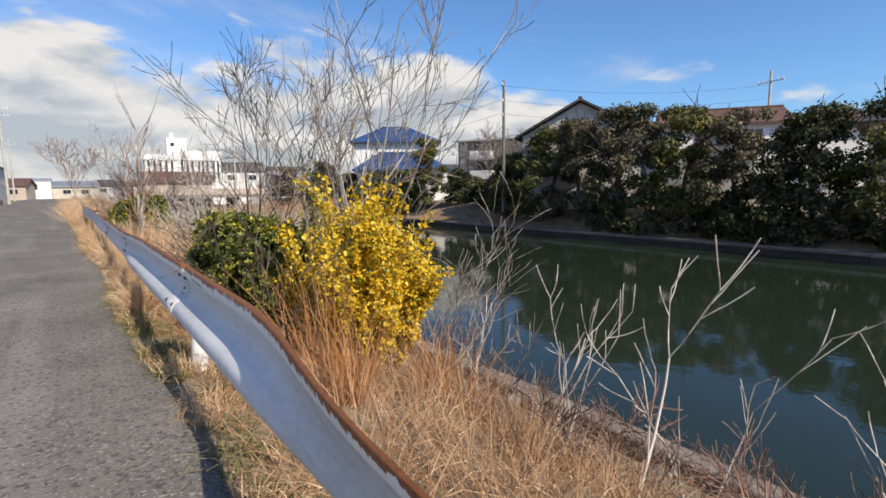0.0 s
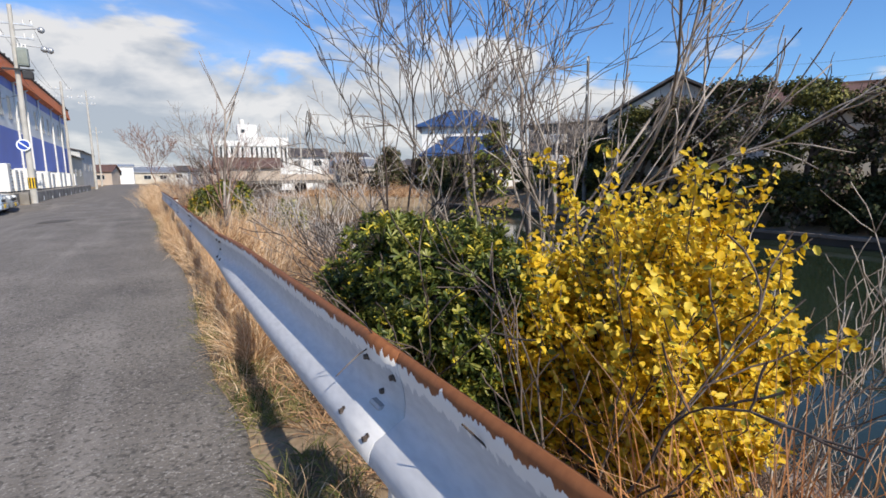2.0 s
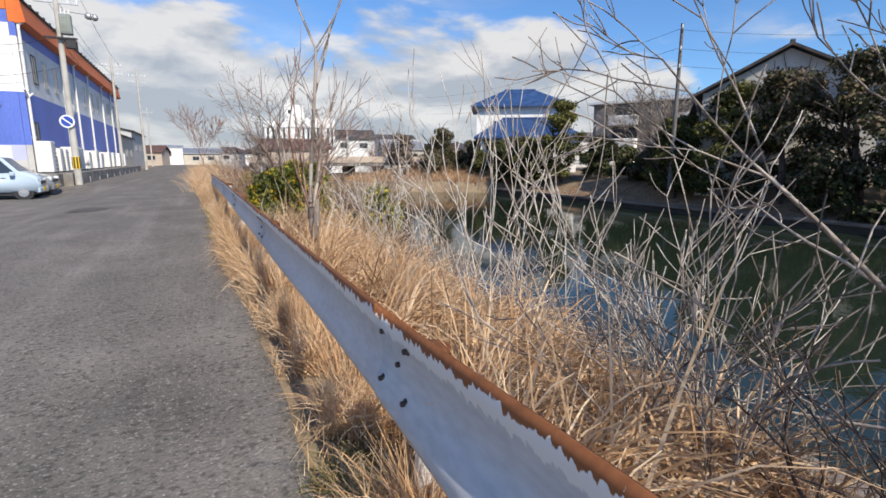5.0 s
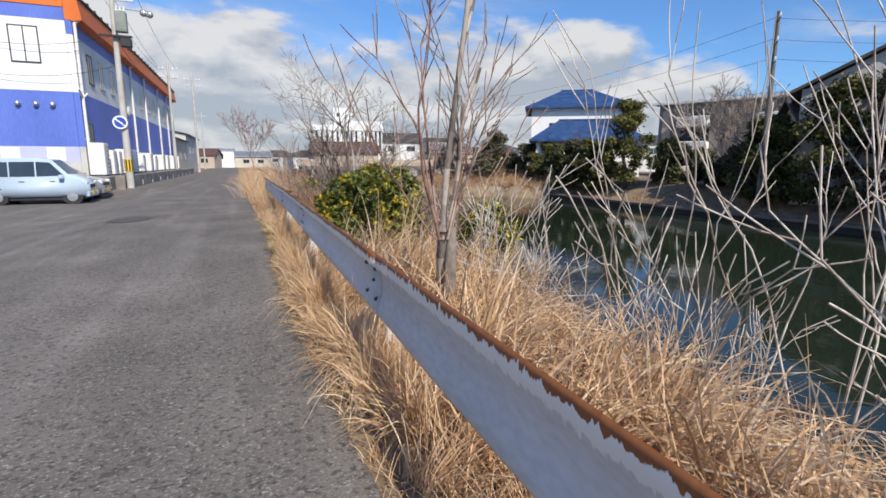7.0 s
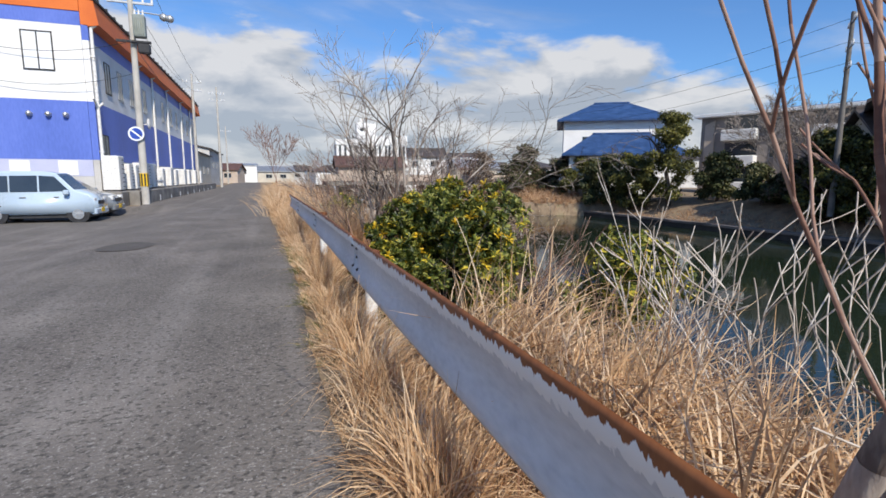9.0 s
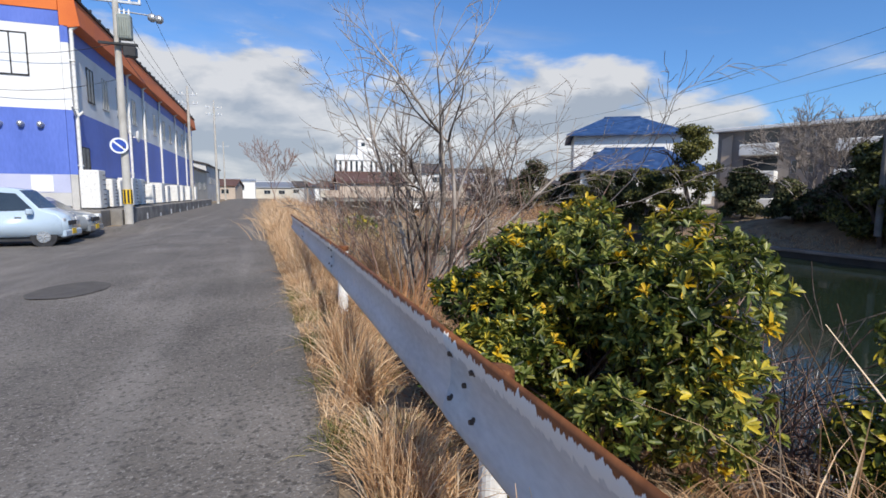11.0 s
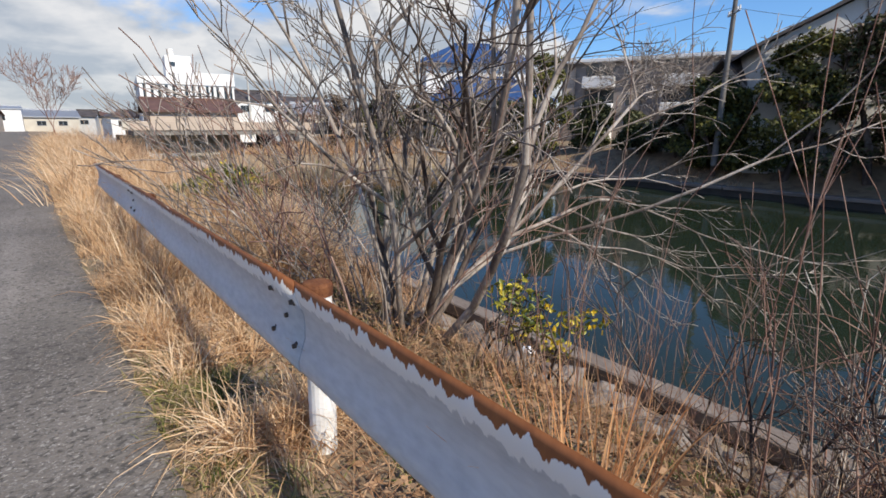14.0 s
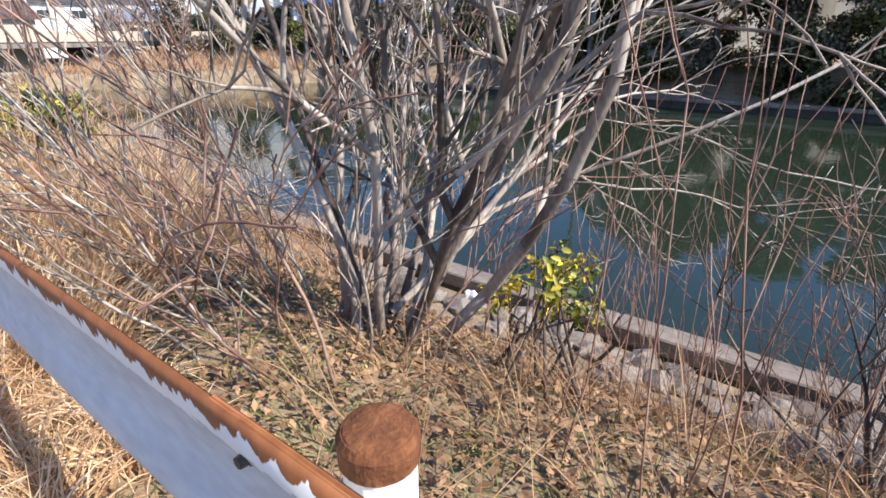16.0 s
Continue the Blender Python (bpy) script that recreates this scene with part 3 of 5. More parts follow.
part("wall", boxes(((-DEP, 0.26, 0), (-DEP + 0.2, L - 0.22, 7.9))), M_GREYWALL, warehouse)
part("fascia", extrude_outline([(0.02, 7.9), (0.45, 7.98), (0.30, 9.0), (-0.25, 9.1), (-0.25, 7.97)], 0, L), M_ORANGE, warehouse, "dull orange eaves fascia")
part("roof", extrude_outline([(-DEP, 9.0), (-0.2, 9.1), (0.36, 9.02), (0.38, 9.10), (-DEP / 2, 10.4), (-DEP, 9.2)], -0.05, L + 0.1), M_ROOF_DARK, warehouse)
for k in range(26):
    part("roof_bracket", boxes(((0.20, 0.8 + 1.32 * k, 9.08), (0.32, 0.9 + 1.32 * k, 9.30)), bevel=0.01), M_DARK, warehouse)
for y in (0.12, 8.6, 12.4, 17.5, 24.0, 29.5):
    bm = rods(((0.10, y, 0.9), (0.10, y, 7.9), 0.07), sides=10)
    rod(bm, (0.10, y, 7.85), (0.30, y, 8.0), 0.07)
    for z in (2.4, 4.7, 6.6):
        box(bm, (0, y - 0.09, z), (0.18, y + 0.09, z + 0.05))
    part("downpipe", bm, M_POST, warehouse, "white drainpipe")
part("pipe_joint", rods(((0.10, 0.12, 4.4), (0.10, -0.45, 4.75), 0.05), ((0.10, 0.12, 4.4), (0.32, 0.12, 4.62), 0.05)), M_POST, warehouse, "white elbow pipe")
for y in (2.4, 4.6, 7.0, 10.2, 13.0, 16.0, 19.4, 22.0, 25.2, 28.0, 31.4):
    window_unit(warehouse, 0.9, 1.5, (0.0, y, 6.05), 90, M_DARK if y < 3 else M_METAL)
window_unit(warehouse, 1.0, 1.0, (0.012, 1.1, 2.75), 90, M_DARK)
# end-wall panes are plain white: the glass's bright reflection put into the colour
window_unit(warehouse, 1.15, 1.65, (-1.92, -0.006, 6.72), 0, M_DARK, glass=M_SIGN_WHITE)
window_unit(warehouse, 1.15, 1.65, (-7.2, -0.006, 6.72), 0, M_DARK, glass=M_SIGN_WHITE)
for x in (-2.45, -1.75, -1.1, -6.0, -5.3):
    bm = rods(((x, -0.16, 4.0), (x, 0, 4.0), 0.10, 0.12), sides=12)
    bmesh.ops.create_uvsphere(bm, u_segments=12, v_segments=6, radius=0.115, matrix=Matrix.Translation((x, -0.15, 4.02)))
    part("vent_hood", bm, M_METAL, warehouse, "small round metal vent hood")
for x in (-1.6, -3.4, -5.6):
    part("panel", boxes(((x, -0.03, 1.34), (x + 0.75, -0.011, 2.0)), bevel=0.005), M_WHITE, warehouse, "white base panel")
dish = rods(((0.0, 9.4, 4.55), (0.25, 9.4, 4.55), 0.03))
bmesh.ops.create_uvsphere(dish, u_segments=16, v_segments=8, radius=0.34, matrix=Matrix.Translation((0.32, 9.4, 4.6)) @ Matrix.Diagonal((0.3, 1, 1, 1)))
part("satellite_dish", dish, M_POST, warehouse, "white satellite dish")

# low retaining wall along the warehouse, and outdoor units on it
retaining_wall = thing("retaining_wall", "dark stained concrete retaining wall at the roadside", "wall", kind="structure")
part("wall_body", boxes(((-7.3, 38.2, -0.4), (-5.75, 74, 0.62)), ((-7.3, 36.9, -0.4), (-6.15, 38.15, 0.62)), bevel=0.02), M_KERB, retaining_wall)
for k in range(10):
    y = 39.4 + 3.3 * k
    part("drain_mark", boxes(((-5.75, y, 0.02), (-5.742, y + 0.28, 0.22 + 0.1 * (k % 2)))), M_WHITE, retaining_wall, "white paint patch")
unit_w = [(38.5, 0.9, 1.62), (40.3, 0.8, 1.30), (41.6, 0.7, 1.28), (44.0, 1.0, 1.45), (45.8, 0.9, 1.45), (48.6, 0.8, 1.2), (51.4, 1.1, 1.35), (53.4, 1.1, 1.2), (57.5, 1.1, 1.3), (60.0, 1.2, 1.3), (64, 1.2, 1.3), (68, 1.2, 1.3)]
for y, w, h in unit_w:
    u = thing("outdoor_unit", "white boxy air-conditioner outdoor unit against the blue wall", "air conditioner", (-6.9, y, 0.62), group="outdoor units by the warehouse")
    part("casing", box(bmesh.new(), (-0.35, 0, 0.05), (0.35, w, h), 0.03), M_POST, u)
    part("foot", boxes(((-0.30, 0.05, 0), (0.30, 0.15, 0.05))), M_DARK, u)
    part("foot", boxes(((-0.30, w - 0.15, 0), (0.30, w - 0.05, 0.05))), M_DARK, u)
    g = bmesh.new()
    for i in range(7):
        z = 0.2 + (h - 0.4) * i / 6
        box(g, (0.35, w * 0.55, z), (0.365, w * 0.92, z + 0.03))
    part("grille", g, M_DARK, u)

# ---- utility poles ----
def utility_pole(at, h, arms, mat=M_CONCRETE, turn=0, trans=False, label="tall grey concrete utility pole with crossarms"):
    p = thing("utility_pole", label, "utility pole", at, turn)
    part("shaft", rods(((0, 0, -0.3), (0, 0, h), 0.17, 0.10), sides=14), mat, p)
    for z, w in arms:
        a = part("crossarm", boxes(((-w, -0.05, z), (w, 0.05, z + 0.09))), M_METAL, p)
        for s in (-0.95, -0.55, 0.55, 0.95):
            part("insulator", rods(((s * w, 0, z + 0.09), (s * w, 0, z + 0.28), 0.05, 0.04), sides=8), M_POST, a)
    if trans:
        t = part("transformer", boxes(((0.12, -0.52, 7.4), (0.60, -0.12, 8.35)), bevel=0.04), M_POLEBOX, p, "grey-green transformer box")
        for s in (0.2, 0.36, 0.52):
            part("bushing", rods(((s, -0.32, 8.35), (s, -0.32, 8.58), 0.045, 0.03), sides=8), M_POST, t)
        for s in (0.2, 0.28, 0.36, 0.44, 0.52):
            part("cooling_fin", boxes(((s - 0.012, -0.58, 7.5), (s + 0.012, -0.525, 8.2))), M_POLEBOX, t)
        part("switch_box", boxes(((0.25, -0.46, 6.75), (0.72, -0.12, 7.15)), bevel=0.03), M_DARK, p, "dark switch box")
        part("bracket", boxes(((-0.6, -0.34, 7.2), (0.75, -0.16, 7.28))), M_DARK, p)
    return p


pole = utility_pole((-5.55, 38.4, 0), 10.6, [(9.6, 0.9), (8.9, 0.9)], trans=True, label="concrete utility pole with transformers, round sign and striped band")
band = part("warning_band", rods(((0, 0, 0.85), (0, 0, 1.45), 0.185, 0.182), sides=14), M_YELLOW, pole, "yellow and black striped band")
for k in range(4):
    a = radians(-150 + 40 * k)
    part("stripe", boxes(((-0.035, -0.004, -0.28), (0.035, 0.004, 0.28))), M_DARK, band).matrix_basis = pose(0.188 * math.cos(a), 0.188 * math.sin(a), 1.15, 0, 0, math.degrees(a) + 90)
sign = part("sign_disc", rods(((0, 0.012, 0), (0, -0.012, 0), 0.32), sides=28), M_SIGN_WHITE, pole, "round white-rimmed blue no-parking sign")
sign.matrix_basis = pose(-0.12, -0.30, 3.22, 0, 0, 14)
part("sign_ring", rods(((0, -0.013, 0), (0, -0.016, 0), 0.25), sides=28), M_SIGN_BLUE, sign)
slash = part("sign_bar", boxes(((-0.25, -0.020, -0.035), (0.25, -0.017, 0.035))), M_SIGN_WHITE, sign)
slash.matrix_basis = pose(0, 0, 0, 0, 40, 0)
part("sign_clamp", boxes(((-0.14, -0.29, 3.12), (0.06, -0.10, 3.2))), M_DARK, pole)
part("arm", rods(((0, 0, 9.3), (1.2, -0.1, 9.5), 0.03)), M_METAL, pole)
part("arm", rods(((0, 0, 8.6), (1.25, -0.1, 8.5), 0.03)), M_METAL, pole)
for x, z in ((1.25, 9.42), (1.3, 8.42), (1.55, 8.38)):
    bm = bmesh.new()
    bmesh.ops.create_uvsphere(bm, u_segments=12, v_segments=8, radius=0.17, matrix=Matrix.Translation((x, -0.1, z)))
    part("lightning_arrester", bm, M_METAL, pole)
utility_pole((-6.6, 66, 0), 11.0, [(10.2, 0.8), (9.4, 0.8)])
utility_pole((-5.8, 82, 0), 12.5, [(11.6, 0.9), (10.8, 0.9)])
utility_pole((-7.5, 118, 0), 11.0, [(10.0, 0.9)])
utility_pole((30.2, 31.2, -0.5), 10.8, [(10.2, 1.2), (8.9, 1.0), (7.8, 0.9)], M_POLE_GREY, 40)
utility_pole((52, 19, 0), 11.6, [(10.6, 1.3)], turn=70)
utility_pole((26, 100, 0), 12.5, [(11.8, 0.8)])


def wire(a, b, sag, r=0.011):
    """A slack cable between two points."""
    cu = bpy.data.curves.new("cable", "CURVE")
    cu.dimensions, cu.bevel_depth, cu.bevel_resolution = "3D", r, 1
    sp = cu.splines.new("POLY")
    sp.points.add(16)
    for i in range(17):
        k = i / 16
        p = Vector(a).lerp(Vector(b), k)
        sp.points[i].co = (p.x, p.y, p.z - sag * 4 * k * (1 - k), 1)
    cu.materials.append(M_DARK)
    ob = new("cable", cu)
    return tagged(ob, "thin black overhead cable between poles", "cable", group="overhead cables")


for dx_, z in ((-0.8, 9.9), (0.8, 9.9), (0.0, 9.2), (0.1, 7.0)):
    wire((-5.55 + dx_, 38.4, z), (-6.6 + dx_, 66, z + 0.3), 0.5)
for z in (6.9, 5.5):
    wire((-5.65, 38.4, z + 0.4), (-13.5, 38.8, z + 0.5), 0.7)
for z in (10.2, 9.0, 7.9):
    wire((29.6, 31, z - 0.4), (52, 19, z + 0.2), 0.7)
    wire((29.6, 31, z - 0.4), (31, 75, z), 1.0)

# ---- parked vehicles ----
def vehicle(name, label, at, length, width, profile, glass, paint, plate):
    """A car with its nose at local +x; profile is the side outline, glass the side-window outline."""
    car = thing(name, label, "car", at)
    bm = extrude_outline(profile, 0.0, width, "y")
    for v in bm.verts:
        z = v.co.z
        k = max(0.0, (z - 0.85)) * 0.14
        v.co.y += k if v.co.y < width / 2 else -k
    bmesh.ops.bevel(bm, geom=list(bm.edges), offset=0.05, segments=3, affect="EDGES")
    part("body", bm, paint, car, smooth=True)
    for side in (0, 1):
        for pane in glass:
            g = bmesh.new()
            ring = []
            for x, z in pane:
                k = max(0.0, (z - 0.85)) * 0.14
                ring.append(g.verts.new((x, (k - 0.008) if side == 0 else width - k + 0.008, z)))
            f = g.faces.new(ring if side == 0 else ring[::-1])
            ext = bmesh.ops.extrude_face_region(g, geom=[f])
            for v in [e for e in ext["geom"] if isinstance(e, bmesh.types.BMVert)]:
                v.co.y += 0.015 if side == 0 else -0.015
            part("side_window", g, M_GLASS, car)
    cowl = plate["cowl"]
    w1, w0 = plate["screen"]
    g = bmesh.new()
    a = [g.verts.new((cowl[0] + 0.012, 0.10, cowl[1])), g.verts.new((cowl[0] + 0.012, width - 0.10, cowl[1])), g.verts.new((w1 + 0.012, width - 0.2, w0)), g.verts.new((w1 + 0.012, 0.2, w0))]
    f = g.faces.new(a)
    ext = bmesh.ops.extrude_face_region(g, geom=[f])
    for v in [e for e in ext["geom"] if isinstance(e, bmesh.types.BMVert)]:
        v.co.x -= 0.02
    part("windscreen", g, M_GLASS, car)
    for wx in plate["wheels"]:
        for y, s in ((0.09, -1), (width - 0.09, 1)):
            wb = bmesh.new()
            bmesh.ops.create_cone(wb, cap_ends=True, segments=24, radius1=0.285, radius2=0.285, depth=0.16, matrix=Matrix.Rotation(radians(90), 4, "X"))
            bmesh.ops.bevel(wb, geom=[e for e in wb.edges if len(e.link_faces) == 2 and e.calc_face_angle(0) > 1], offset=0.03, segments=2, affect="EDGES")
            tyre = part("wheel", wb, M_RUBBER, car)
            tyre.location = (wx, y, 0.285)
            rb = rods(((0, s * 0.07, 0), (0, s * 0.092, 0), 0.185, 0.17), sides=20)
            for k in range(7):
                a = 2 * math.pi * k / 7
                rod(rb, (0, s * 0.09, 0), (0.17 * math.cos(a), s * 0.098, 0.17 * math.sin(a)), 0.022, 0.016, 6)
            part("rim", rb, M_METAL, tyre, "silver wheel cover")
            part("wheel_arch", rods(((wx, y - s * 0.02, 0.30), (wx, y + s * 0.082, 0.30), 0.335), sides=24), M_DARK, car)
    part("underbody", boxes(((0.25, 0.12, 0.16), (length - 0.25, width - 0.12, 0.32))), M_DARK, car)
    for y in (0.06, width - 0.34):
        part("headlamp", box(bmesh.new(), (length - 0.20, y, 0.66), (length - 0.02, y + 0.28, 0.84), 0.03), M_LAMP, car)
    part("grille", box(bmesh.new(), (length - 0.06, 0.42, 0.60), (length + 0.004, width - 0.42, 0.74), 0.01), M_DARK, car)
    part("bumper", box(bmesh.new(), (length - 0.14, 0.04, 0.26), (length + 0.03, width - 0.04, 0.48), 0.04), paint, car)
    part("number_plate", box(bmesh.new(), (length + 0.03, width / 2 - 0.165, 0.33), (length + 0.042, width / 2 + 0.165, 0.50), 0.004), M_YELLOW, car, "yellow number plate")
    for y, s in ((-0.10, -1), (width + 0.10, 1)):
        part("wing_mirror", box(bmesh.new(), (cowl[0] - 0.28, y - 0.09, 0.95), (cowl[0] - 0.12, y + 0.09, 1.12), 0.035), paint, car)
    part("door_handle", boxes(((1.25, -0.018, 0.86), (1.42, 0.01, 0.89)), ((2.2, -0.018, 0.86), (2.36, 0.01, 0.89)), bevel=0.005), M_METAL, car)
    return car


VAN = [(0.05, 0.28), (0.0, 0.6), (0.02, 1.0), (0.10, 1.62), (0.30, 1.73), (1.7, 1.75), (2.28, 1.68), (2.80, 1.10), (3.22, 0.96), (3.36, 0.78), (3.38, 0.30)]
vehicle("parked_van", "pale blue boxy small van parked nose-on to the road", (-9.2, 32.1, -0.288), 3.38, 1.47, VAN,
        [[(0.20, 1.06), (0.95, 1.06), (0.95, 1.58), (0.26, 1.58)], [(1.0, 1.06), (1.76, 1.06), (1.76, 1.60), (1.0, 1.59)], [(1.81, 1.06), (2.66, 1.08), (2.24, 1.57), (1.81, 1.60)]],
        M_VAN, {"cowl": (2.80, 1.11), "screen": (2.29, 1.66), "wheels": (0.55, 2.86)})
CAR = [(0.05, 0.28), (0.0, 0.6), (0.05, 0.95), (0.35, 1.45), (0.6, 1.52), (1.7, 1.52), (2.1, 1.42), (2.75, 0.98), (3.45, 0.82), (3.58, 0.62), (3.6, 0.30)]
vehicle("parked_car", "dark grey hatchback parked beside the pale blue van", (-9.45, 34.4, -0.288), 3.6, 1.6, CAR,
        [[(0.45, 1.0), (1.2, 1.0), (1.2, 1.42), (0.6, 1.40)], [(1.25, 1.0), (2.55, 1.0), (2.05, 1.38), (1.25, 1.42)]],
        M_CAR, {"cowl": (2.75, 0.99), "screen": (2.11, 1.40), "wheels": (0.65, 2.9)})

# ---- houses ----
def house(name, label, at, turn, w, d, h, rise, wall, roof, wins=(), eave=0.5, hip=False, group=""):
    """Walls, a gabled or hipped roof along local x, and windows (x, z, width, height) in the local -y face."""
    ho = thing(name, label, "house", at, turn, group)
    t = 0.2
    part("wall", boxes(((-w / 2, -d / 2, -1.2), (w / 2, -d / 2 + t, h))), wall, ho)
    part("wall", boxes(((-w / 2, d / 2 - t, -1.2), (w / 2, d / 2, h))), wall, ho)
    gable = [(-d / 2 + t, -1.2), (d / 2 - t, -1.2), (d / 2 - t, h), (0, h + (0 if hip else rise * 0.96)), (-d / 2 + t, h)]
    part("wall", extrude_outline(gable, -w / 2, -w / 2 + t, "x"), wall, ho)
    part("wall", extrude_outline(gable, w / 2 - t, w / 2, "x"), wall, ho)
    bm = bmesh.new()
    ins = d / 2 * 0.85 if hip else 0.0
    e = eave
    low = h - rise * e / (d / 2)
    c = [(-w / 2 - e, -d / 2 - e, low), (w / 2 + e, -d / 2 - e, low), (w / 2 + e, d / 2 + e, low), (-w / 2 - e, d / 2 + e, low)]
    r = [(-w / 2 - e + ins * 1.1, 0, h + rise), (w / 2 + e - ins * 1.1, 0, h + rise)]
    lo = [bm.verts.new(p) for p in c + r]
    up = [bm.verts.new((p[0], p[1], p[2] + 0.18)) for p in c + r]
    faces = [(0, 1, 5, 4), (2, 3, 4, 5), (1, 2, 5), (3, 0, 4)]
    for f in faces:
        if len(f) == 4 or hip:
            bm.faces.new([up[i] for i in f])
            bm.faces.new([lo[i] for i in reversed(f)])
    rim = [0, 1, 2, 3] if hip else [0, 1, 5, 2, 3, 4]
    for i in range(len(rim)):
        a, b = rim[i], rim[(i + 1) % len(rim)]
        bm.faces.new((lo[a], lo[b], up[b], up[a]))
    rf = part("roof", bm, roof, ho)
    part("ridge_cap", box(bmesh.new(), (r[0][0], -0.14, h + rise + 0.10), (r[1][0], 0.14, h + rise + 0.32), 0.04), roof, rf)
    for x, z, ww, hh in wins:
        window_unit(ho, ww, hh, (x, -d / 2, z), 0, M_METAL, 1)
    return ho


house("blue_roofed_house", "white two-storey house with a blue tiled roof", (38.5, 62.0, -0.3), -32, 10.8, 9.0, 8.2, 2.0, M_WHITE, M_ROOF_BLUE, ((-2.6, 5.7, 1.6, 1.1), (1.5, 5.7, 1.6, 1.1)), 0.8, True)
house("blue_roofed_annexe", "white ground-floor wing with a blue tiled roof", (36.6, 57.6, -0.3), -32, 11.0, 7.0, 4.4, 1.9, M_WHITE, M_ROOF_BLUE, ((-2, 2.0, 1.8, 1.2), (2, 2.0, 1.8, 1.2)), 0.8, True)
house("gabled_house", "grey two-storey house with a dark tiled gable roof", (37.6, 28.4, 0), 32, 9.0, 9.4, 5.7, 2.5, M_GREYWALL, M_ROOF_DARK, ((-1.5, 4.4, 1.5, 1.1),), 0.6)
house("porch_house", "low house with a dark gable in front of the grey one", (38.0, 31.5, 0), 140, 6.0, 6.0, 3.9, 1.7, M_CREAM, M_ROOF_DARK, (), 0.5)
house("white_house", "white two-storey house with a brown roof behind the trees", (49.6, 22.4, 0), -56, 9.6, 7.4, 6.7, 1.5, M_WHITE, M_ROOF_BROWN, ((-1.6, 5.5, 1.7, 1.2), (2.0, 5.5, 1.8, 1.3)), 0.5)
house("white_house", "lower white house wing with a brown roof", (55.0, 17.6, 0), -56, 9.0, 6.6, 6.2, 1.2, M_WHITE, M_ROOF_BROWN, ((-2.4, 5.2, 1.4, 1.2),), 0.5)
house("low_house", "low cream house with a brown gable among the trees", (43.0, 19.0, 0), 20, 6.0, 5.0, 3.9, 1.5, M_CREAM, M_ROOF_BROWN, ((0, 2.4, 1.6, 1.1),), 0.5)
house("dark_roofed_house", "house with a dark tiled roof beyond the hedge", (49.0, 6.2, 0), -80, 9, 9, 5.8, 2.8, M_CREAM, M_ROOF_DARK, ((0, 4.6, 2, 1.2),), 0.8, True)

# apartment block with balconies
M_TAUPE = material("grey_brown_plaster", [(0.19, 0.165, 0.15), (0.26, 0.23, 0.21), (0.31, 0.28, 0.26)], 0.7, 0.85, bump=0.15, fine=20)
apt = thing("apartment_block", "long grey-brown three-storey apartment block with white balconies", "apartment block", (42.0, 52.0, -0.3), -65.6)
part("wall", boxes(((0, 0, -1), (30, 9, 7.7))), M_TAUPE, apt)
part("roof", boxes(((-0.5, -0.9, 7.7), (30.5, 9.5, 8.0)), bevel=0.03), M_WHITE, apt, "white flat roof edge")
part("roof_cover", extrude_outline([(-0.6, 8.0), (9.3, 8.0), (4.5, 8.7)], 6, 30.2, "x"), M_ROOF_BLUE, apt, "blue-grey metal roof")
for i, x in enumerate((2.2, 9.4, 16.5, 23.5)):
    for z in (0.3, 2.8, 5.3):
        bal = part("balcony", box(bmesh.new(), (x, -1.2, z), (x + 3.0, 0, z + 1.05), 0.06), M_WHITE, apt, "white rounded balcony front")
        part("opening", boxes(((x + 0.1, -0.02, z + 1.05), (x + 2.9, 0.01, z + 2.35))), M_GLASS, bal)
        window_unit(apt, 1.7, 1.2, (x + 4.8, 0.0, z + 1.4), 0, M_METAL)
for x in (0.4, 6.6, 13.7, 20.8):
    part("stair_panel", extrude_outline([(0, 0), (0.9, 0), (0.9, 7.4), (0, 7.0)], -0.16, 0, "y"), M_BEIGE, apt).location.x = x

# ---- the far end of the canal ----
hall = thing("white_hall", "large white windowed public building with a roof tower", "public building", (10.6, 95, 0), -6)
part("wall", boxes(((0, 0, -1), (11.5, 16, 6.6))), M_WHITE, hall)
part("parapet", boxes(((-0.15, -0.15, 6.6), (4.2, 16.1, 7.5)), ((4.25, -0.15, 6.6), (11.65, 16.1, 8.2)), bevel=0.03), M_WHITE, hall)
part("tower", box(bmesh.new(), (3.4, 1.5, 7.5), (6.6, 5.5, 10.4), 0.05), M_WHITE, hall)
part("tower_top", rods(((4.2, 2.2, 10.4), (4.2, 2.2, 11.3), 0.45, 0.4), sides=14), M_POST, hall)
part("tower_window", boxes(((4.0, 1.46, 9.0), (4.6, 1.5, 9.6))), M_GLASS, hall)
for x in (0.4, 1.25, 2.1, 2.95, 3.8, 5.3, 6.1, 6.9, 7.9, 8.5, 9.2, 10.2, 10.9):
    part("window", boxes(((x, -0.03, 3.4), (x + 0.34, 0.02, 6.5))), M_GLASS, hall)
house("brown_shed", "low shed with a rusty brown roof by the bridge", (11.6, 73, 0), -4, 7.6, 6, 2.6, 1.0, M_BEIGE, M_ROOF_BROWN, (), 0.4)
bridge = thing("road_bridge", "low pale concrete bridge across the canal", "bridge", (0, 69, 0))
part("deck", boxes(((5.8, -2.5, 0.5), (33, 2.5, 0.9)), bevel=0.02), M_KERB, bridge)
part("parapet", boxes(((5.6, -2.6, 0.9), (33, -2.35, 1.65)), bevel=0.02), M_BEIGE, bridge)
part("parapet", boxes(((5.6, 2.35, 0.9), (33, 2.6, 1.65)), bevel=0.02), M_CREAM, bridge)
part("abutment", boxes(((5.0, -2.4, -3.6), (6.6, 2.4, 0.5))), M_QUAY_WALL, bridge)
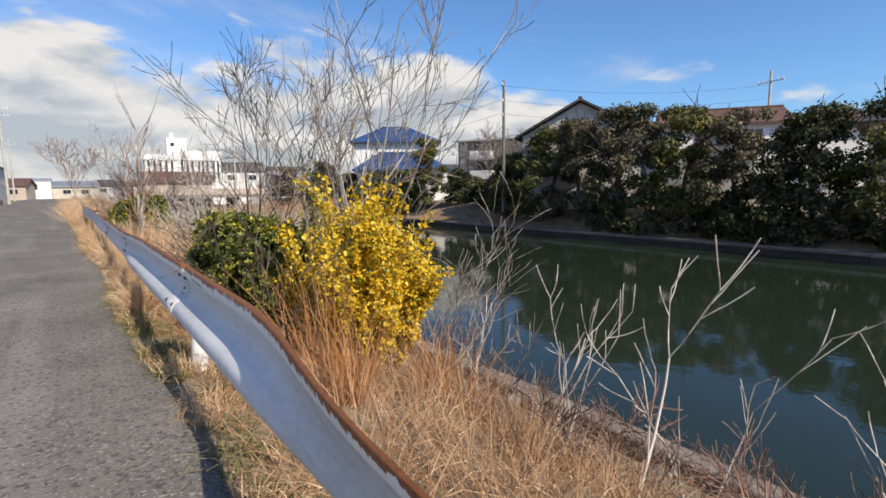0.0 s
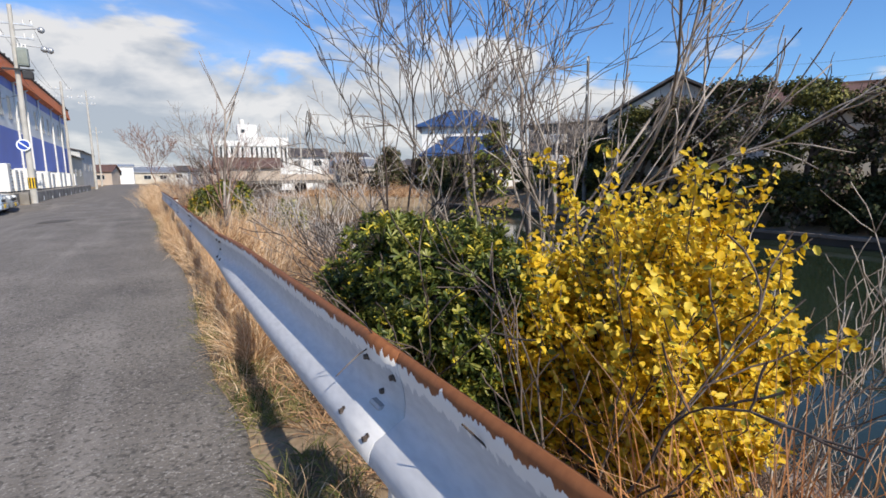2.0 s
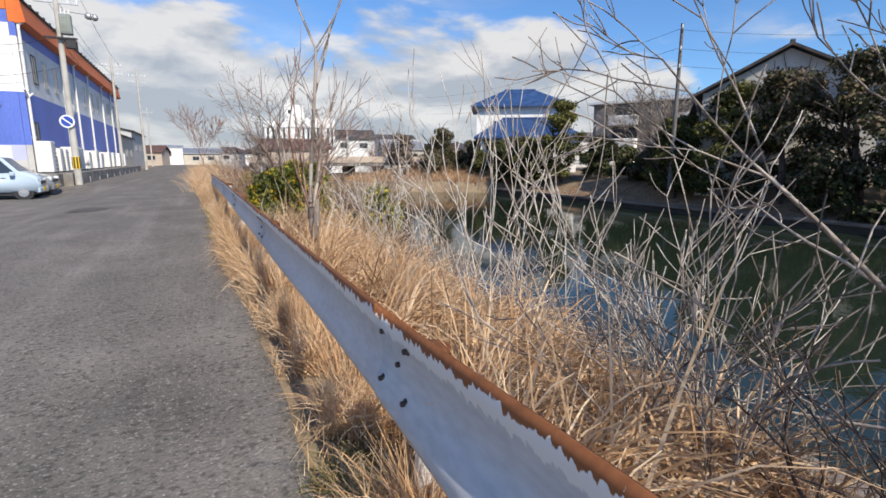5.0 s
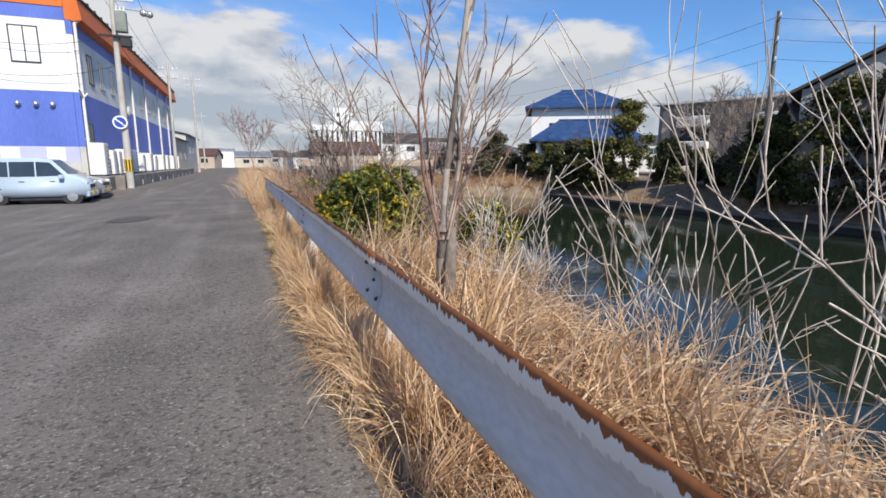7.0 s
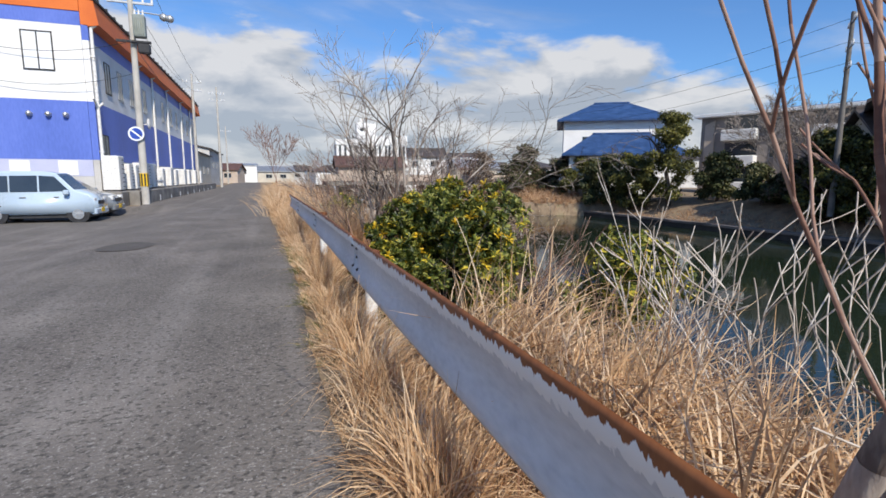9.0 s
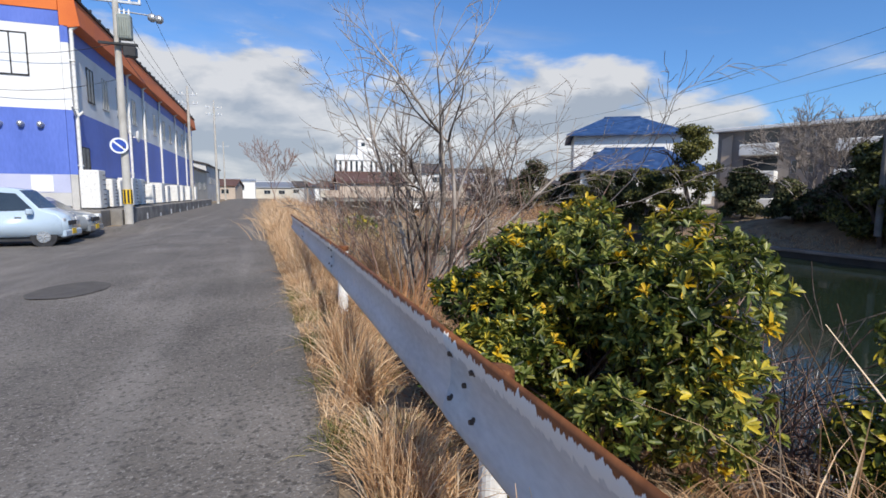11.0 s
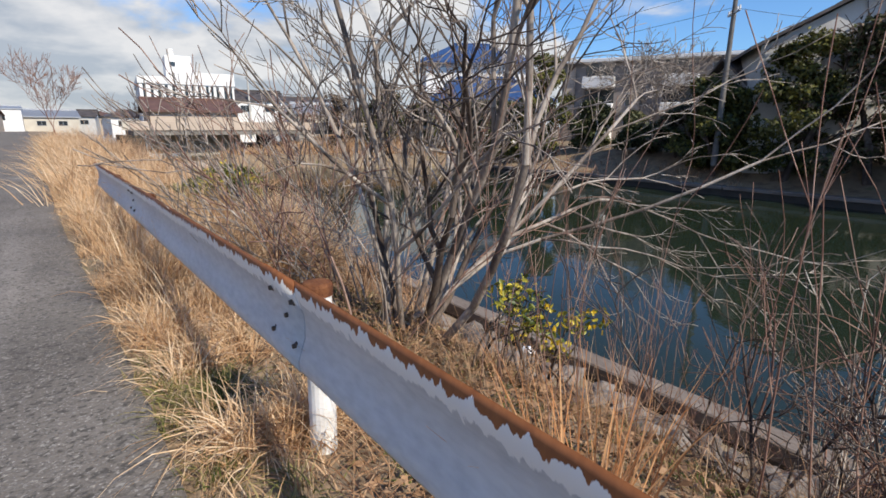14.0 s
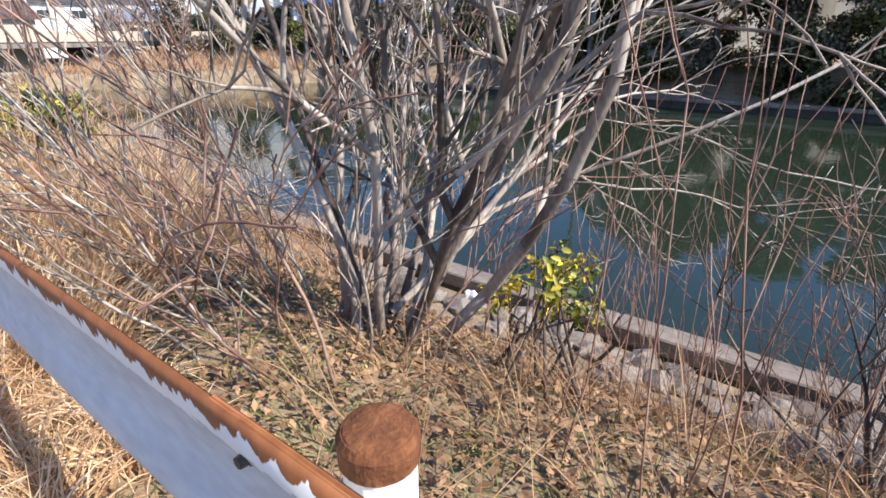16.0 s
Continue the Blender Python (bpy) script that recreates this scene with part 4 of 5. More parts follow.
part("pier", boxes(((17, -1.6, -3.6), (17.8, 1.6, 0.5))), M_QUAY_WALL, bridge)
rng = random.Random(5)
walls, roofs = (M_WHITE, M_CREAM, M_GREYWALL, M_BEIGE), (M_ROOF_DARK, M_ROOF_BROWN, M_ROOF_DARK, M_METAL)
for k, (x, y) in enumerate(((-3.0, 172), (1.5, 156), (6.5, 160), (11, 166), (28, 104), (36, 98), (45, 92), (54, 88), (40, 112), (24, 124), (62, 78), (-10, 140), (14, 140), (34, 130), (50, 120))):
    w, d, h = rng.uniform(7, 10), rng.uniform(6, 8), rng.choice((2.9, 3.2, 4.6, 5.2)) if x > 0 else 3.0
    house("far_house", "small distant house with a tiled roof", (x, y, 0), rng.uniform(-14, 10), w, d, h, rng.uniform(0.9, 1.6), walls[k % 4], roofs[(k * 3) % 4], ((-1.8, h - 1.3, 1.6, 1.0), (1.8, h - 1.3, 1.6, 1.0)), 0.4, k % 3 == 0, "far houses")
house("cream_shed", "long cream block-like building past the warehouse", (-11.5, 84, 0), 90, 17, 7, 4.2, 0.8, M_CREAM, M_ROOF_DARK, ((-5, 2.2, 1.4, 1.0), (0, 2.2, 1.4, 1.0), (5, 2.2, 1.4, 1.0)), 0.3)
house("grey_shed", "grey industrial building along the road", (-12.5, 108, 0), 90, 22, 8, 5.6, 0.9, M_GREYWALL, M_ROOF_DARK, ((-6, 3.2, 1.4, 1.0), (0, 3.2, 1.4, 1.0), (6, 3.2, 1.4, 1.0)), 0.3)
house("white_house", "bright white small building closing the end of the road", (-6.2, 150, 0), 0, 7, 6, 4.2, 0.5, M_WHITE, M_METAL, ((0, 2.6, 2.0, 1.0),), 0.2)
bm = bmesh.new()
rim = []
for k in range(40):
    a = 2 * math.pi * k / 40
    r = 1 + 0.10 * noise.noise((math.cos(a) * 1.5, math.sin(a) * 1.5, 3))
    x, y = -2.62 + 0.46 * r * math.cos(a), 22.25 + 0.62 * r * math.sin(a)
    rim.append(bm.verts.new((x, y, ground_z(x, y) + 0.020)))
bm.faces.new(rim)
tagged(part("asphalt_patch", bm, M_PATCH), "dark rounded repair patch in the asphalt", "patch", kind="structure")

# ---- plants ----
def unit(a):
    return a / np.maximum(1e-9, np.linalg.norm(a, axis=-1, keepdims=True))


def tube_mesh(name, segs, mat, sides=4):
    """Tapered tubes, one for each (start, end, start radius, end radius)."""
    a = np.array([s[0] for s in segs], float)
    b = np.array([s[1] for s in segs], float)
    r0 = np.array([s[2] for s in segs], float)
    r1 = np.array([s[3] for s in segs], float)
    d = unit(b - a)
    ref = np.where(np.abs(d[:, 2:3]) > 0.9, [[1.0, 0, 0]], [[0, 0, 1.0]])
    u = unit(np.cross(d, ref))
    w = np.cross(d, u)
    ang = np.arange(sides) * 2 * np.pi / sides
    ring = u[:, None] * np.cos(ang)[None, :, None] + w[:, None] * np.sin(ang)[None, :, None]
    v = np.concatenate([a[:, None] + ring * r0[:, None, None], b[:, None] + ring * r1[:, None, None]], 1)
    n = len(segs)
    base = np.arange(n)[:, None] * sides * 2
    i = np.arange(sides)[None]
    j = (i + 1) % sides
    q = np.stack([base + i, base + j, base + sides + j, base + sides + i], -1)
    return raw_mesh(name, v.reshape(-1, 3), q.reshape(-1, 4), mat, True)


def grow(rng, segs, p, d, length, r, depth, bend=0.16, lift=0.05, kids=(2, 4), steps=5, spread=0.7, shrink=0.62, thin=0.004, side_p=0.72):
    """A branch of short bent pieces that forks into thinner ones."""
    d = np.array(d, float)
    n = max(2, steps)
    taper = (max(thin, r * 0.55) - r) / n
    for k in range(n):
        d = unit(d + rng.normal(0, bend, 3) + np.array([0, 0, lift]))
        q = p + d * length / n
        segs.append((p, q, r, r + taper))
        p, r = q, r + taper
        if depth > 0 and k >= 1:
            m = rng.integers(kids[0], kids[1] + 1) if k == n - 1 else (1 if rng.random() < side_p else 0)
            for _ in range(m):
                side = rng.normal(0, 1, 3)
                side = unit(side - d * np.dot(side, d))
                grow(rng, segs, p, unit(d + side * spread * rng.uniform(0.6, 1.3)), length * shrink * rng.uniform(0.65, 1.15), max(thin, r * rng.uniform(0.55, 0.78)), depth - 1, bend, lift, kids, max(3, steps - 1), spread, shrink, thin, side_p)


def leaf_mesh(name, pos, normal, length, width, mat, rng, droop=0.2, fine=False):
    """One folded leaf for each place; fine leaves are rounder and curl at the tip."""
    n = len(pos)
    nrm = unit(normal)
    t = unit(np.cross(nrm, rng.normal(0, 1, (n, 3))))
    t = unit(t + np.array([0, 0, -droop]))
    nrm = unit(np.cross(t, np.cross(nrm, t)))
    s = unit(np.cross(nrm, t))
    ln = (length * rng.uniform(0.6, 1.25, n))[:, None]
    wd = (width * rng.uniform(0.6, 1.25, n))[:, None]
    fold = nrm * wd * 0.25
    curl = nrm * ln * rng.uniform(-0.22, 0.10, (n, 1))
    if not fine:
        v = np.stack([pos, pos + t * ln * 0.5 + s * wd / 2 + fold, pos + t * ln, pos + t * ln * 0.5 - s * wd / 2 + fold], 1)
        return raw_mesh(name, v.reshape(-1, 3), np.arange(n * 4).reshape(n, 4), mat)
    v = np.stack([pos, pos + t * ln * 0.32 + s * wd * 0.46 + fold, pos + t * ln * 0.74 + s * wd * 0.40 + fold + curl * 0.5, pos + t * ln + curl, pos + t * ln * 0.74 - s * wd * 0.40 + fold + curl * 0.5, pos + t * ln * 0.32 - s * wd * 0.46 + fold], 1)
    q = np.arange(n)[:, None, None] * 6 + np.array([[0, 1, 2, 3], [0, 3, 4, 5]])[None]
    return raw_mesh(name, v.reshape(-1, 3), q.reshape(-1, 4), mat)


def blob_leaves(rng, blobs, count):
    """Leaf places on and in overlapping ellipsoids, with outward normals."""
    c = np.array([b[0] for b in blobs], float)
    r = np.array([b[1] for b in blobs], float)
    wgt = np.prod(r, 1) ** 0.667
    i = rng.choice(len(blobs), count, p=wgt / wgt.sum())
    d = unit(rng.normal(0, 1, (count, 3)))
    k = rng.uniform(0.15, 1.0, count) ** 0.42
    return c[i] + d * r[i] * k[:, None], unit(d + rng.normal(0, 0.55, (count, 3)) + np.array([0, 0, 0.3]))


def blades(rng, base, length, width, lean, mat, name, segs=4, droop=0.5):
    """Curved tapering blades from their feet; lean is a horizontal push (n, 2)."""
    n = len(base)
    L = np.broadcast_to(length, (n,))[:, None]
    up = np.stack([lean[:, 0], lean[:, 1], np.ones(n)], 1)
    up = unit(up)
    out_ = np.stack([lean[:, 0], lean[:, 1], np.zeros(n)], 1) + rng.normal(0, 0.12, (n, 3)) * [1, 1, 0]
    side = unit(np.cross(up, rng.normal(0, 1, (n, 3))))
    rows = []
    for k in range(segs + 1):
        s = k / segs
        p = base + up * L * s + out_ * L * s * s * 0.55 + np.array([0, 0, -1.0]) * L * droop * s ** 3 * np.linalg.norm(out_, axis=1, keepdims=True)
        w = (np.broadcast_to(width, (n,)) * (1 - s * 0.85) / 2)[:, None]
        rows += [p - side * w, p + side * w]
    v = np.stack(rows, 1)
    w = 2 * (segs + 1)
    q = [[2 * k, 2 * k + 1, 2 * k + 3, 2 * k + 2] for k in range(segs)]
    f = np.arange(n)[:, None, None] * w + np.array(q)[None]
    return raw_mesh(name, v.reshape(-1, 3), f.reshape(-1, 4), mat)


def feet(x, y):
    return np.array([ground_z(a, b) - 0.02 for a, b in zip(x, y)])


def grass(name, label, seed, clumps, per, radius, length, width, spread, mat, segs=4, droop=0.5, wind=(0, 0), foot=None, edge=None, sway=0.22):
    """Tufts: clumps is (n, 2) of places; every tuft fans outwards, and bends away from an edge x(y)."""
    rng = np.random.default_rng(seed)
    clumps = np.asarray(clumps, float)
    n = len(clumps) * per
    c = np.repeat(clumps, per, 0)
    size = np.repeat(rng.uniform(0.7, 1.2, len(clumps)), per)
    tilt = np.repeat(rng.normal(0, sway, (len(clumps), 2)), per, 0)
    off = rng.normal(0, radius, (n, 2))
    base = np.column_stack([c + off, (foot or feet)(*(c + off).T)])
    lean = off / radius * spread * 0.6 + rng.normal(0, spread * 0.6, (n, 2)) + tilt + np.array(wind)
    tall = length * size * rng.uniform(0.5, 1.15, n)
    if edge:
        limit = np.array([edge(v) for v in base[:, 1]])
        over = base[:, 0] + lean[:, 0] * tall < limit
        lean[:, 0] = np.where(over, np.maximum((limit - base[:, 0]) / tall, -0.02) + np.abs(lean[:, 0]) * 0.35, lean[:, 0])
    me = blades(rng, base, tall, width * rng.uniform(0.6, 1.3, n), lean, mat, name, segs, droop)
    return tagged(link(name, me), label, "grass", kind="stuff")


def scatter(rng, n, x0, x1, y0, y1):
    return np.column_stack([rng.uniform(x0, x1, n), rng.uniform(y0, y1, n)])


def bare_tree(name, label, seed, at, stems, height, r, mat, depth=3, spread=0.7, lift=0.06, lean=(0, 0), out_=0.35, trunk=0.0, kids=(2, 3), shrink=0.6, thin=0.004, category="tree", bend=0.13, low=0, foot_r=0.06, side_p=0.72, trunk_r=0.0):
    """A leafless shrub or tree: stems from one foot, each forking; low adds long drooping side limbs."""
    rng = np.random.default_rng(seed)
    mats = mat if isinstance(mat, tuple) else (mat,)
    mat = mats[0]
    x, y = at
    z = ground_z(x, y)
    t = thing(name, label, category, (x, y, z))
    foot = np.array([0, 0, -0.05])
    if trunk:
        segs = []
        grow(rng, segs, foot, (lean[0], lean[1], 1), trunk, trunk_r or r * 3.2, 0, 0.05, 0.05, steps=4)
        link("trunk", tube_mesh("trunk", segs, mat, 9), t)
        foot = segs[-1][1]
    for k in range(stems):
        a = 2 * math.pi * k / stems + rng.uniform(-0.5, 0.5)
        o = out_ * rng.uniform(0.4, 1.5)
        segs = []
        grow(rng, segs, foot + np.array([math.cos(a), math.sin(a), 0]) * foot_r * rng.uniform(0.3, 1.2) * (not trunk), (math.cos(a) * o + lean[0], math.sin(a) * o + lean[1], 1.0), height * rng.uniform(0.42, 0.62), r * rng.uniform(0.6, 1.1), depth, bend, lift, kids, 6, spread, shrink, thin, side_p)
        link("limb", tube_mesh("limb", segs, mats[k % len(mats)], 6 if r > 0.025 else 4), t)
    for k in range(low):
        a = rng.uniform(-0.9, 0.9)
        segs = []
        grow(rng, segs, foot + np.array([0, 0, 0.15]), (math.cos(a) * 1.2, math.sin(a) * 1.2, 0.75), height * rng.uniform(0.5, 0.72), r * rng.uniform(0.5, 0.9), depth, bend, -0.012, kids, 7, spread, shrink, thin)
        link("limb", tube_mesh("limb", segs, mats[k % len(mats)], 5), t)
    return t


def leafy_bush(name, label, seed, at, zc, radii, leaves, size, mats, blobs=26, twig=M_BARK_DARK, droop=0.1, sprigs=0):
    """A shrub: forking stems inside and many small leaves in uneven clumps."""
    rng = np.random.default_rng(seed)
    x, y = at
    z0 = ground_z(x, y)
    t = thing(name, label, "bush", (x, y, z0))
    h = zc - z0
    rad = np.array(radii, float)
    bl = []
    for k in range(blobs):
        d = unit(rng.normal(0, 1, 3)) * rng.uniform(0.35, 0.92)
        s = rng.uniform(0.16, 0.34)
        bl.append((np.array([0, 0, h]) + d * rad, rad * s))
    for k in range(sprigs):
        d = unit(rng.normal(0, 1, 3) + np.array([0, 0, 0.7]))
        bl.append((np.array([0, 0, h]) + d * rad * rng.uniform(0.95, 1.18), rad * rng.uniform(0.05, 0.13)))
    segs = []
    for c, r in bl:
        base = np.array([rng.normal(0, 0.15), rng.normal(0, 0.15), -0.05])
        mid = base * 0.5 + c * 0.5 + rng.normal(0, 0.08, 3)
        segs += [(base, mid, 0.014, 0.010), (mid, c, 0.010, 0.005)]
        for _ in range(4):
            segs.append((c, c + unit(rng.normal(0, 1, 3)) * r * 0.95, 0.005, 0.0025))
    link("branch", tube_mesh("branch", segs, twig, 4), t)
    total = sum(w for _, w in mats)
    for m, w in mats:
        pos, nrm = blob_leaves(rng, bl, int(leaves * w / total))
        link("foliage", leaf_mesh("foliage", pos, nrm, size[0], size[1], m, rng, droop, True), t)
    return t


def rosette_bush(name, label, seed, at, zc, radii, tips, per, size, mats, blobs):
    """A shrub whose narrow leaves stand in whorls round the shoot tips of uneven clumps."""
    rng = np.random.default_rng(seed)
    x, y = at
    z0 = ground_z(x, y)
    t = thing(name, label, "bush", (x, y, z0))
    h, rad = zc - z0, np.array(radii, float)
    bl = []
    for k in range(blobs):
        d = unit(rng.normal(0, 1, 3) + np.array([0, 0, 0.25])) * rng.uniform(0.40, 0.90)
        bl.append((np.array([0, 0, h]) + d * rad, rad * rng.uniform(0.18, 0.34)))
    c, r = np.array([b[0] for b in bl]), np.array([b[1] for b in bl])
    i = rng.choice(len(bl), tips)
    d = unit(rng.normal(0, 1, (tips, 3)) + np.array([0, 0, 0.45]))
    tip = c[i] + d * r[i] * (rng.uniform(0.25, 1.0, tips) ** 0.4)[:, None]
    axis = unit(d + np.array([0, 0, 0.5]) + rng.normal(0, 0.35, (tips, 3)))
    segs = []
    for cc in c:
        base = np.array([rng.normal(0, 0.15), rng.normal(0, 0.15), -0.05])
        mid = base * 0.5 + cc * 0.5 + rng.normal(0, 0.08, 3)
        segs += [(base, mid, 0.016, 0.011), (mid, cc, 0.011, 0.006)]
    segs += [(c[b] + (p - c[b]) * 0.35, p, 0.0028, 0.0015) for b, p in zip(i[::4], tip[::4])]
    link("branch", tube_mesh("branch", segs, M_BARK_DARK, 4), t)
    total, first = sum(w for _, w in mats), 0
    for m, w in mats:
        last = min(tips, first + int(round(tips * w / total)))
        if last == first:
            continue
        p, ax = np.repeat(tip[first:last], per, 0), np.repeat(axis[first:last], per, 0)
        first, n = last, len(p)
        side = rng.normal(0, 1, (n, 3))
        side = unit(side - ax * np.sum(side * ax, 1, keepdims=True))
        rise = rng.uniform(0.05, 1.2, (n, 1))
        along = unit(side + ax * rise)
        face = unit(ax - along * np.sum(ax * along, 1, keepdims=True))
        across = np.cross(along, face)
        ln, wd = (size[0] * rng.uniform(0.65, 1.2, n))[:, None], (size[1] * rng.uniform(0.75, 1.2, n))[:, None]
        foot = p - ax * rng.uniform(0, 0.035, (n, 1))
        fold, curl = face * wd * 0.22, face * ln * rng.uniform(-0.20, 0.05, (n, 1))
        v = np.stack([foot, foot + along * ln * 0.42 + across * wd * 0.42 + fold, foot + along * ln * 0.80 + across * wd * 0.44 + fold + curl * 0.6, foot + along * ln + curl, foot + along * ln * 0.80 - across * wd * 0.44 + fold + curl * 0.6, foot + along * ln * 0.42 - across * wd * 0.42 + fold], 1)
        q = np.arange(n)[:, None, None] * 6 + np.array([[0, 1, 2, 3], [0, 3, 4, 5]])[None]
        link("foliage", raw_mesh("foliage", v.reshape(-1, 3), q.reshape(-1, 4), m), t)
    return t


def shoot_bush(name, label, seed, at, shoots, height, foot_r, out_, per, size, mats):
    """An airy shrub: many upright forking shoots, set with small leaves in bunches along their upper parts."""
    rng = np.random.default_rng(seed)
    x, y = at
    t = thing(name, label, "bush", (x, y, ground_z(x, y)))
    segs, pos = [], []
    for k in range(shoots):
        a = rng.uniform(0, 2 * math.pi)
        u = rng.uniform(0, 1) ** 0.6
        tall = height * rng.uniform(0.55, 1.05) * (1.08 - 0.42 * u)
        mine = []
        grow(rng, mine, np.array([math.cos(a) * foot_r * u, math.sin(a) * foot_r * u, -0.05]), (math.cos(a) * out_ * u * 1.5, math.sin(a) * out_ * u * 1.5, 1.0), tall, 0.009, 1, 0.07, 0.05, (1, 2), 7, 0.55, 0.34, 0.0028, 0.85)
        segs += mine
        for p, q, r0, r1 in mine:
            for _ in range(max(1, round(per / len(mine) / 5))):
                if max(p[2], q[2]) > rng.uniform(-0.1, 0.45) * height * 0.7:
                    c = p + (q - p) * rng.uniform(0, 1)
                    pos.append(c + rng.normal(0, 0.026, (5, 3)))
    link("branch", tube_mesh("branch", segs, M_BARK_DARK, 4), t)
    pos = np.concatenate(pos)
    rng.shuffle(pos)
    total, first = sum(w for _, w in mats), 0
    for m, w in mats:
        p = pos[first:first + int(len(pos) * w / total)]
        first += len(p)
        link("foliage", leaf_mesh("foliage", p, rng.normal(0, 0.6, p.shape) + [0, -0.3, 0.6], size[0], size[1], m, rng, -0.1, True), t)
    return t


def stump_tree(name, label, at, seed, stump, stems, mats):
    """A cut stump with new stems, each (direction, length, radius, forks)."""
    rng = np.random.default_rng(seed)
    x, y = at
    t = thing(name, label, "tree", (x, y, ground_z(x, y)))
    segs = []
    grow(rng, segs, np.array([0, 0, -0.1]), (-0.06, -0.06, 1), stump, 0.062, 0, 0.04, 0.0, steps=5)
    top = segs[-1][1]
    segs.append((top, top + np.array([0.0, 0, 0.05]), 0.050, 0.030))
    segs.append((top + np.array([0.06, 0.02, -0.45]), top + np.array([0.07, 0.0, 0.03]), 0.050, 0.034))
    link("trunk", tube_mesh("trunk", segs, mats[0], 10), t)
    for k, (d, length, r, forks) in enumerate(stems):
        segs = []
        grow(rng, segs, top + np.array([d[0], d[1], 0]) * 0.09 - np.array([0, 0, 0.06]), d, length, r, forks, 0.05, 0.05, (2, 3), 7, 0.5, 0.62, 0.0035, 0.45)
        link("limb", tube_mesh("limb", segs, mats[0 if r > 0.014 else 1], 7 if r > 0.014 else 5), t)
    return t


def far_tree(seed, at, height, width, mats, label, leaves=12000, size=(0.24, 0.15), base=0.12, name="tree"):
    """A broad evergreen across the water: trunk, limbs and clumped leaves down to the ground."""
    rng = np.random.default_rng(seed)
    x, y = at
    z0 = ground_z(x, y)
    t = thing(name, label, "tree" if height > 3 else "bush", (x, y, z0))
    h = height - z0
    segs, bl = [], []
    grow(rng, segs, np.array([0, 0, -0.1]), (rng.normal(0, 0.15), rng.normal(0, 0.15), 1), h * 0.62, 0.05 + 0.02 * h, 2, 0.12, 0.03, (2, 3), 5, 0.8, 0.6, 0.015)
    link("trunk", tube_mesh("trunk", segs, M_BARK_DARK, 6), t)
    for k in range(int(14 + 5 * h)):
        u = rng.uniform(base, 1.0)
        w = width / 2 * (1.0 - 0.65 * max(0, u - 0.45) / 0.55) * rng.uniform(0.3, 1.0)
        a = rng.uniform(0, 2 * math.pi)
        s = rng.uniform(0.28, 0.62) * (0.55 + 0.1 * h)
        bl.append(((math.cos(a) * w, math.sin(a) * w, h * u * 0.93), (s, s * 1.15, s * 0.62)))
    total = sum(w for _, w in mats)
    for m, w in mats:
        pos, nrm = blob_leaves(rng, bl, int(leaves * w / total))
        pos = pos + rng.normal(0, 0.10, pos.shape)
        link("crown", leaf_mesh("crown", pos, nrm, size[0], size[1], m, rng, 0.2), t)
    return t


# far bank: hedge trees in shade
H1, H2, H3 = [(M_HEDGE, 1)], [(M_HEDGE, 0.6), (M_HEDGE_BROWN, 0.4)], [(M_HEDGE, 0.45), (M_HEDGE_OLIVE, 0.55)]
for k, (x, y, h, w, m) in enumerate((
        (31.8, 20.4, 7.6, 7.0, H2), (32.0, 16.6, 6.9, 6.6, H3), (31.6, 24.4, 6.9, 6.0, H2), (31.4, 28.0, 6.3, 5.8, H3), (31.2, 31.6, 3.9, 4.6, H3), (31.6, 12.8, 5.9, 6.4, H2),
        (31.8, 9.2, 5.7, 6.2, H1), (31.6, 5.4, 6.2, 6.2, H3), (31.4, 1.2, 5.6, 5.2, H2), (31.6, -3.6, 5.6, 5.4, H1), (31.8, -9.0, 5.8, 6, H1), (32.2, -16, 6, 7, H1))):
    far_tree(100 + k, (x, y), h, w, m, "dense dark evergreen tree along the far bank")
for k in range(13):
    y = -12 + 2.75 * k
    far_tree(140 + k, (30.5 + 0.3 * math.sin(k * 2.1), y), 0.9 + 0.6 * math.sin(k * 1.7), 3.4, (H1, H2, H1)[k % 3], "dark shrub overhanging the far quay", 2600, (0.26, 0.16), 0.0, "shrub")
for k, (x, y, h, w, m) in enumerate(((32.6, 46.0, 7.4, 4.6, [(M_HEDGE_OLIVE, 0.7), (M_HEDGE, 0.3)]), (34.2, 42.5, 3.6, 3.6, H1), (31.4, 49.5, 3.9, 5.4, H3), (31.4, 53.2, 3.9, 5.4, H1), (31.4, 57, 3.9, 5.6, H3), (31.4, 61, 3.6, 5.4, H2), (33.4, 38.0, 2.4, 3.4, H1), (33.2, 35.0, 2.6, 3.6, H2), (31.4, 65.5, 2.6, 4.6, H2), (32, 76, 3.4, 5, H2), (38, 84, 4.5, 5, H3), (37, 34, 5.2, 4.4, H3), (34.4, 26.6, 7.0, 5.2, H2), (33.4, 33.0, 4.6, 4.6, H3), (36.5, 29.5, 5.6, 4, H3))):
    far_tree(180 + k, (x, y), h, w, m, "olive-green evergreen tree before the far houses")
bare_tree("bare_tree", "grey leafless tree before the apartment block", 31, (36.5, 38.5), 6, 7.5, 0.05, M_BARK, 4, 0.7, 0.05, out_=0.7, trunk=1.2, thin=0.014)
for k, (x, y, h) in enumerate(((1.2, 100, 9.0), (5.6, 108, 7.0), (24, 96, 6.5), (26.5, 91, 6.0))):
    bare_tree("bare_tree", "distant brown leafless tree by the road", 40 + k, (x, y) if x < 5 else (x + 6, y), 4, h, 0.05, M_TWIG_RED, 3, 0.6, 0.08, out_=0.45, trunk=1.0, thin=0.02)

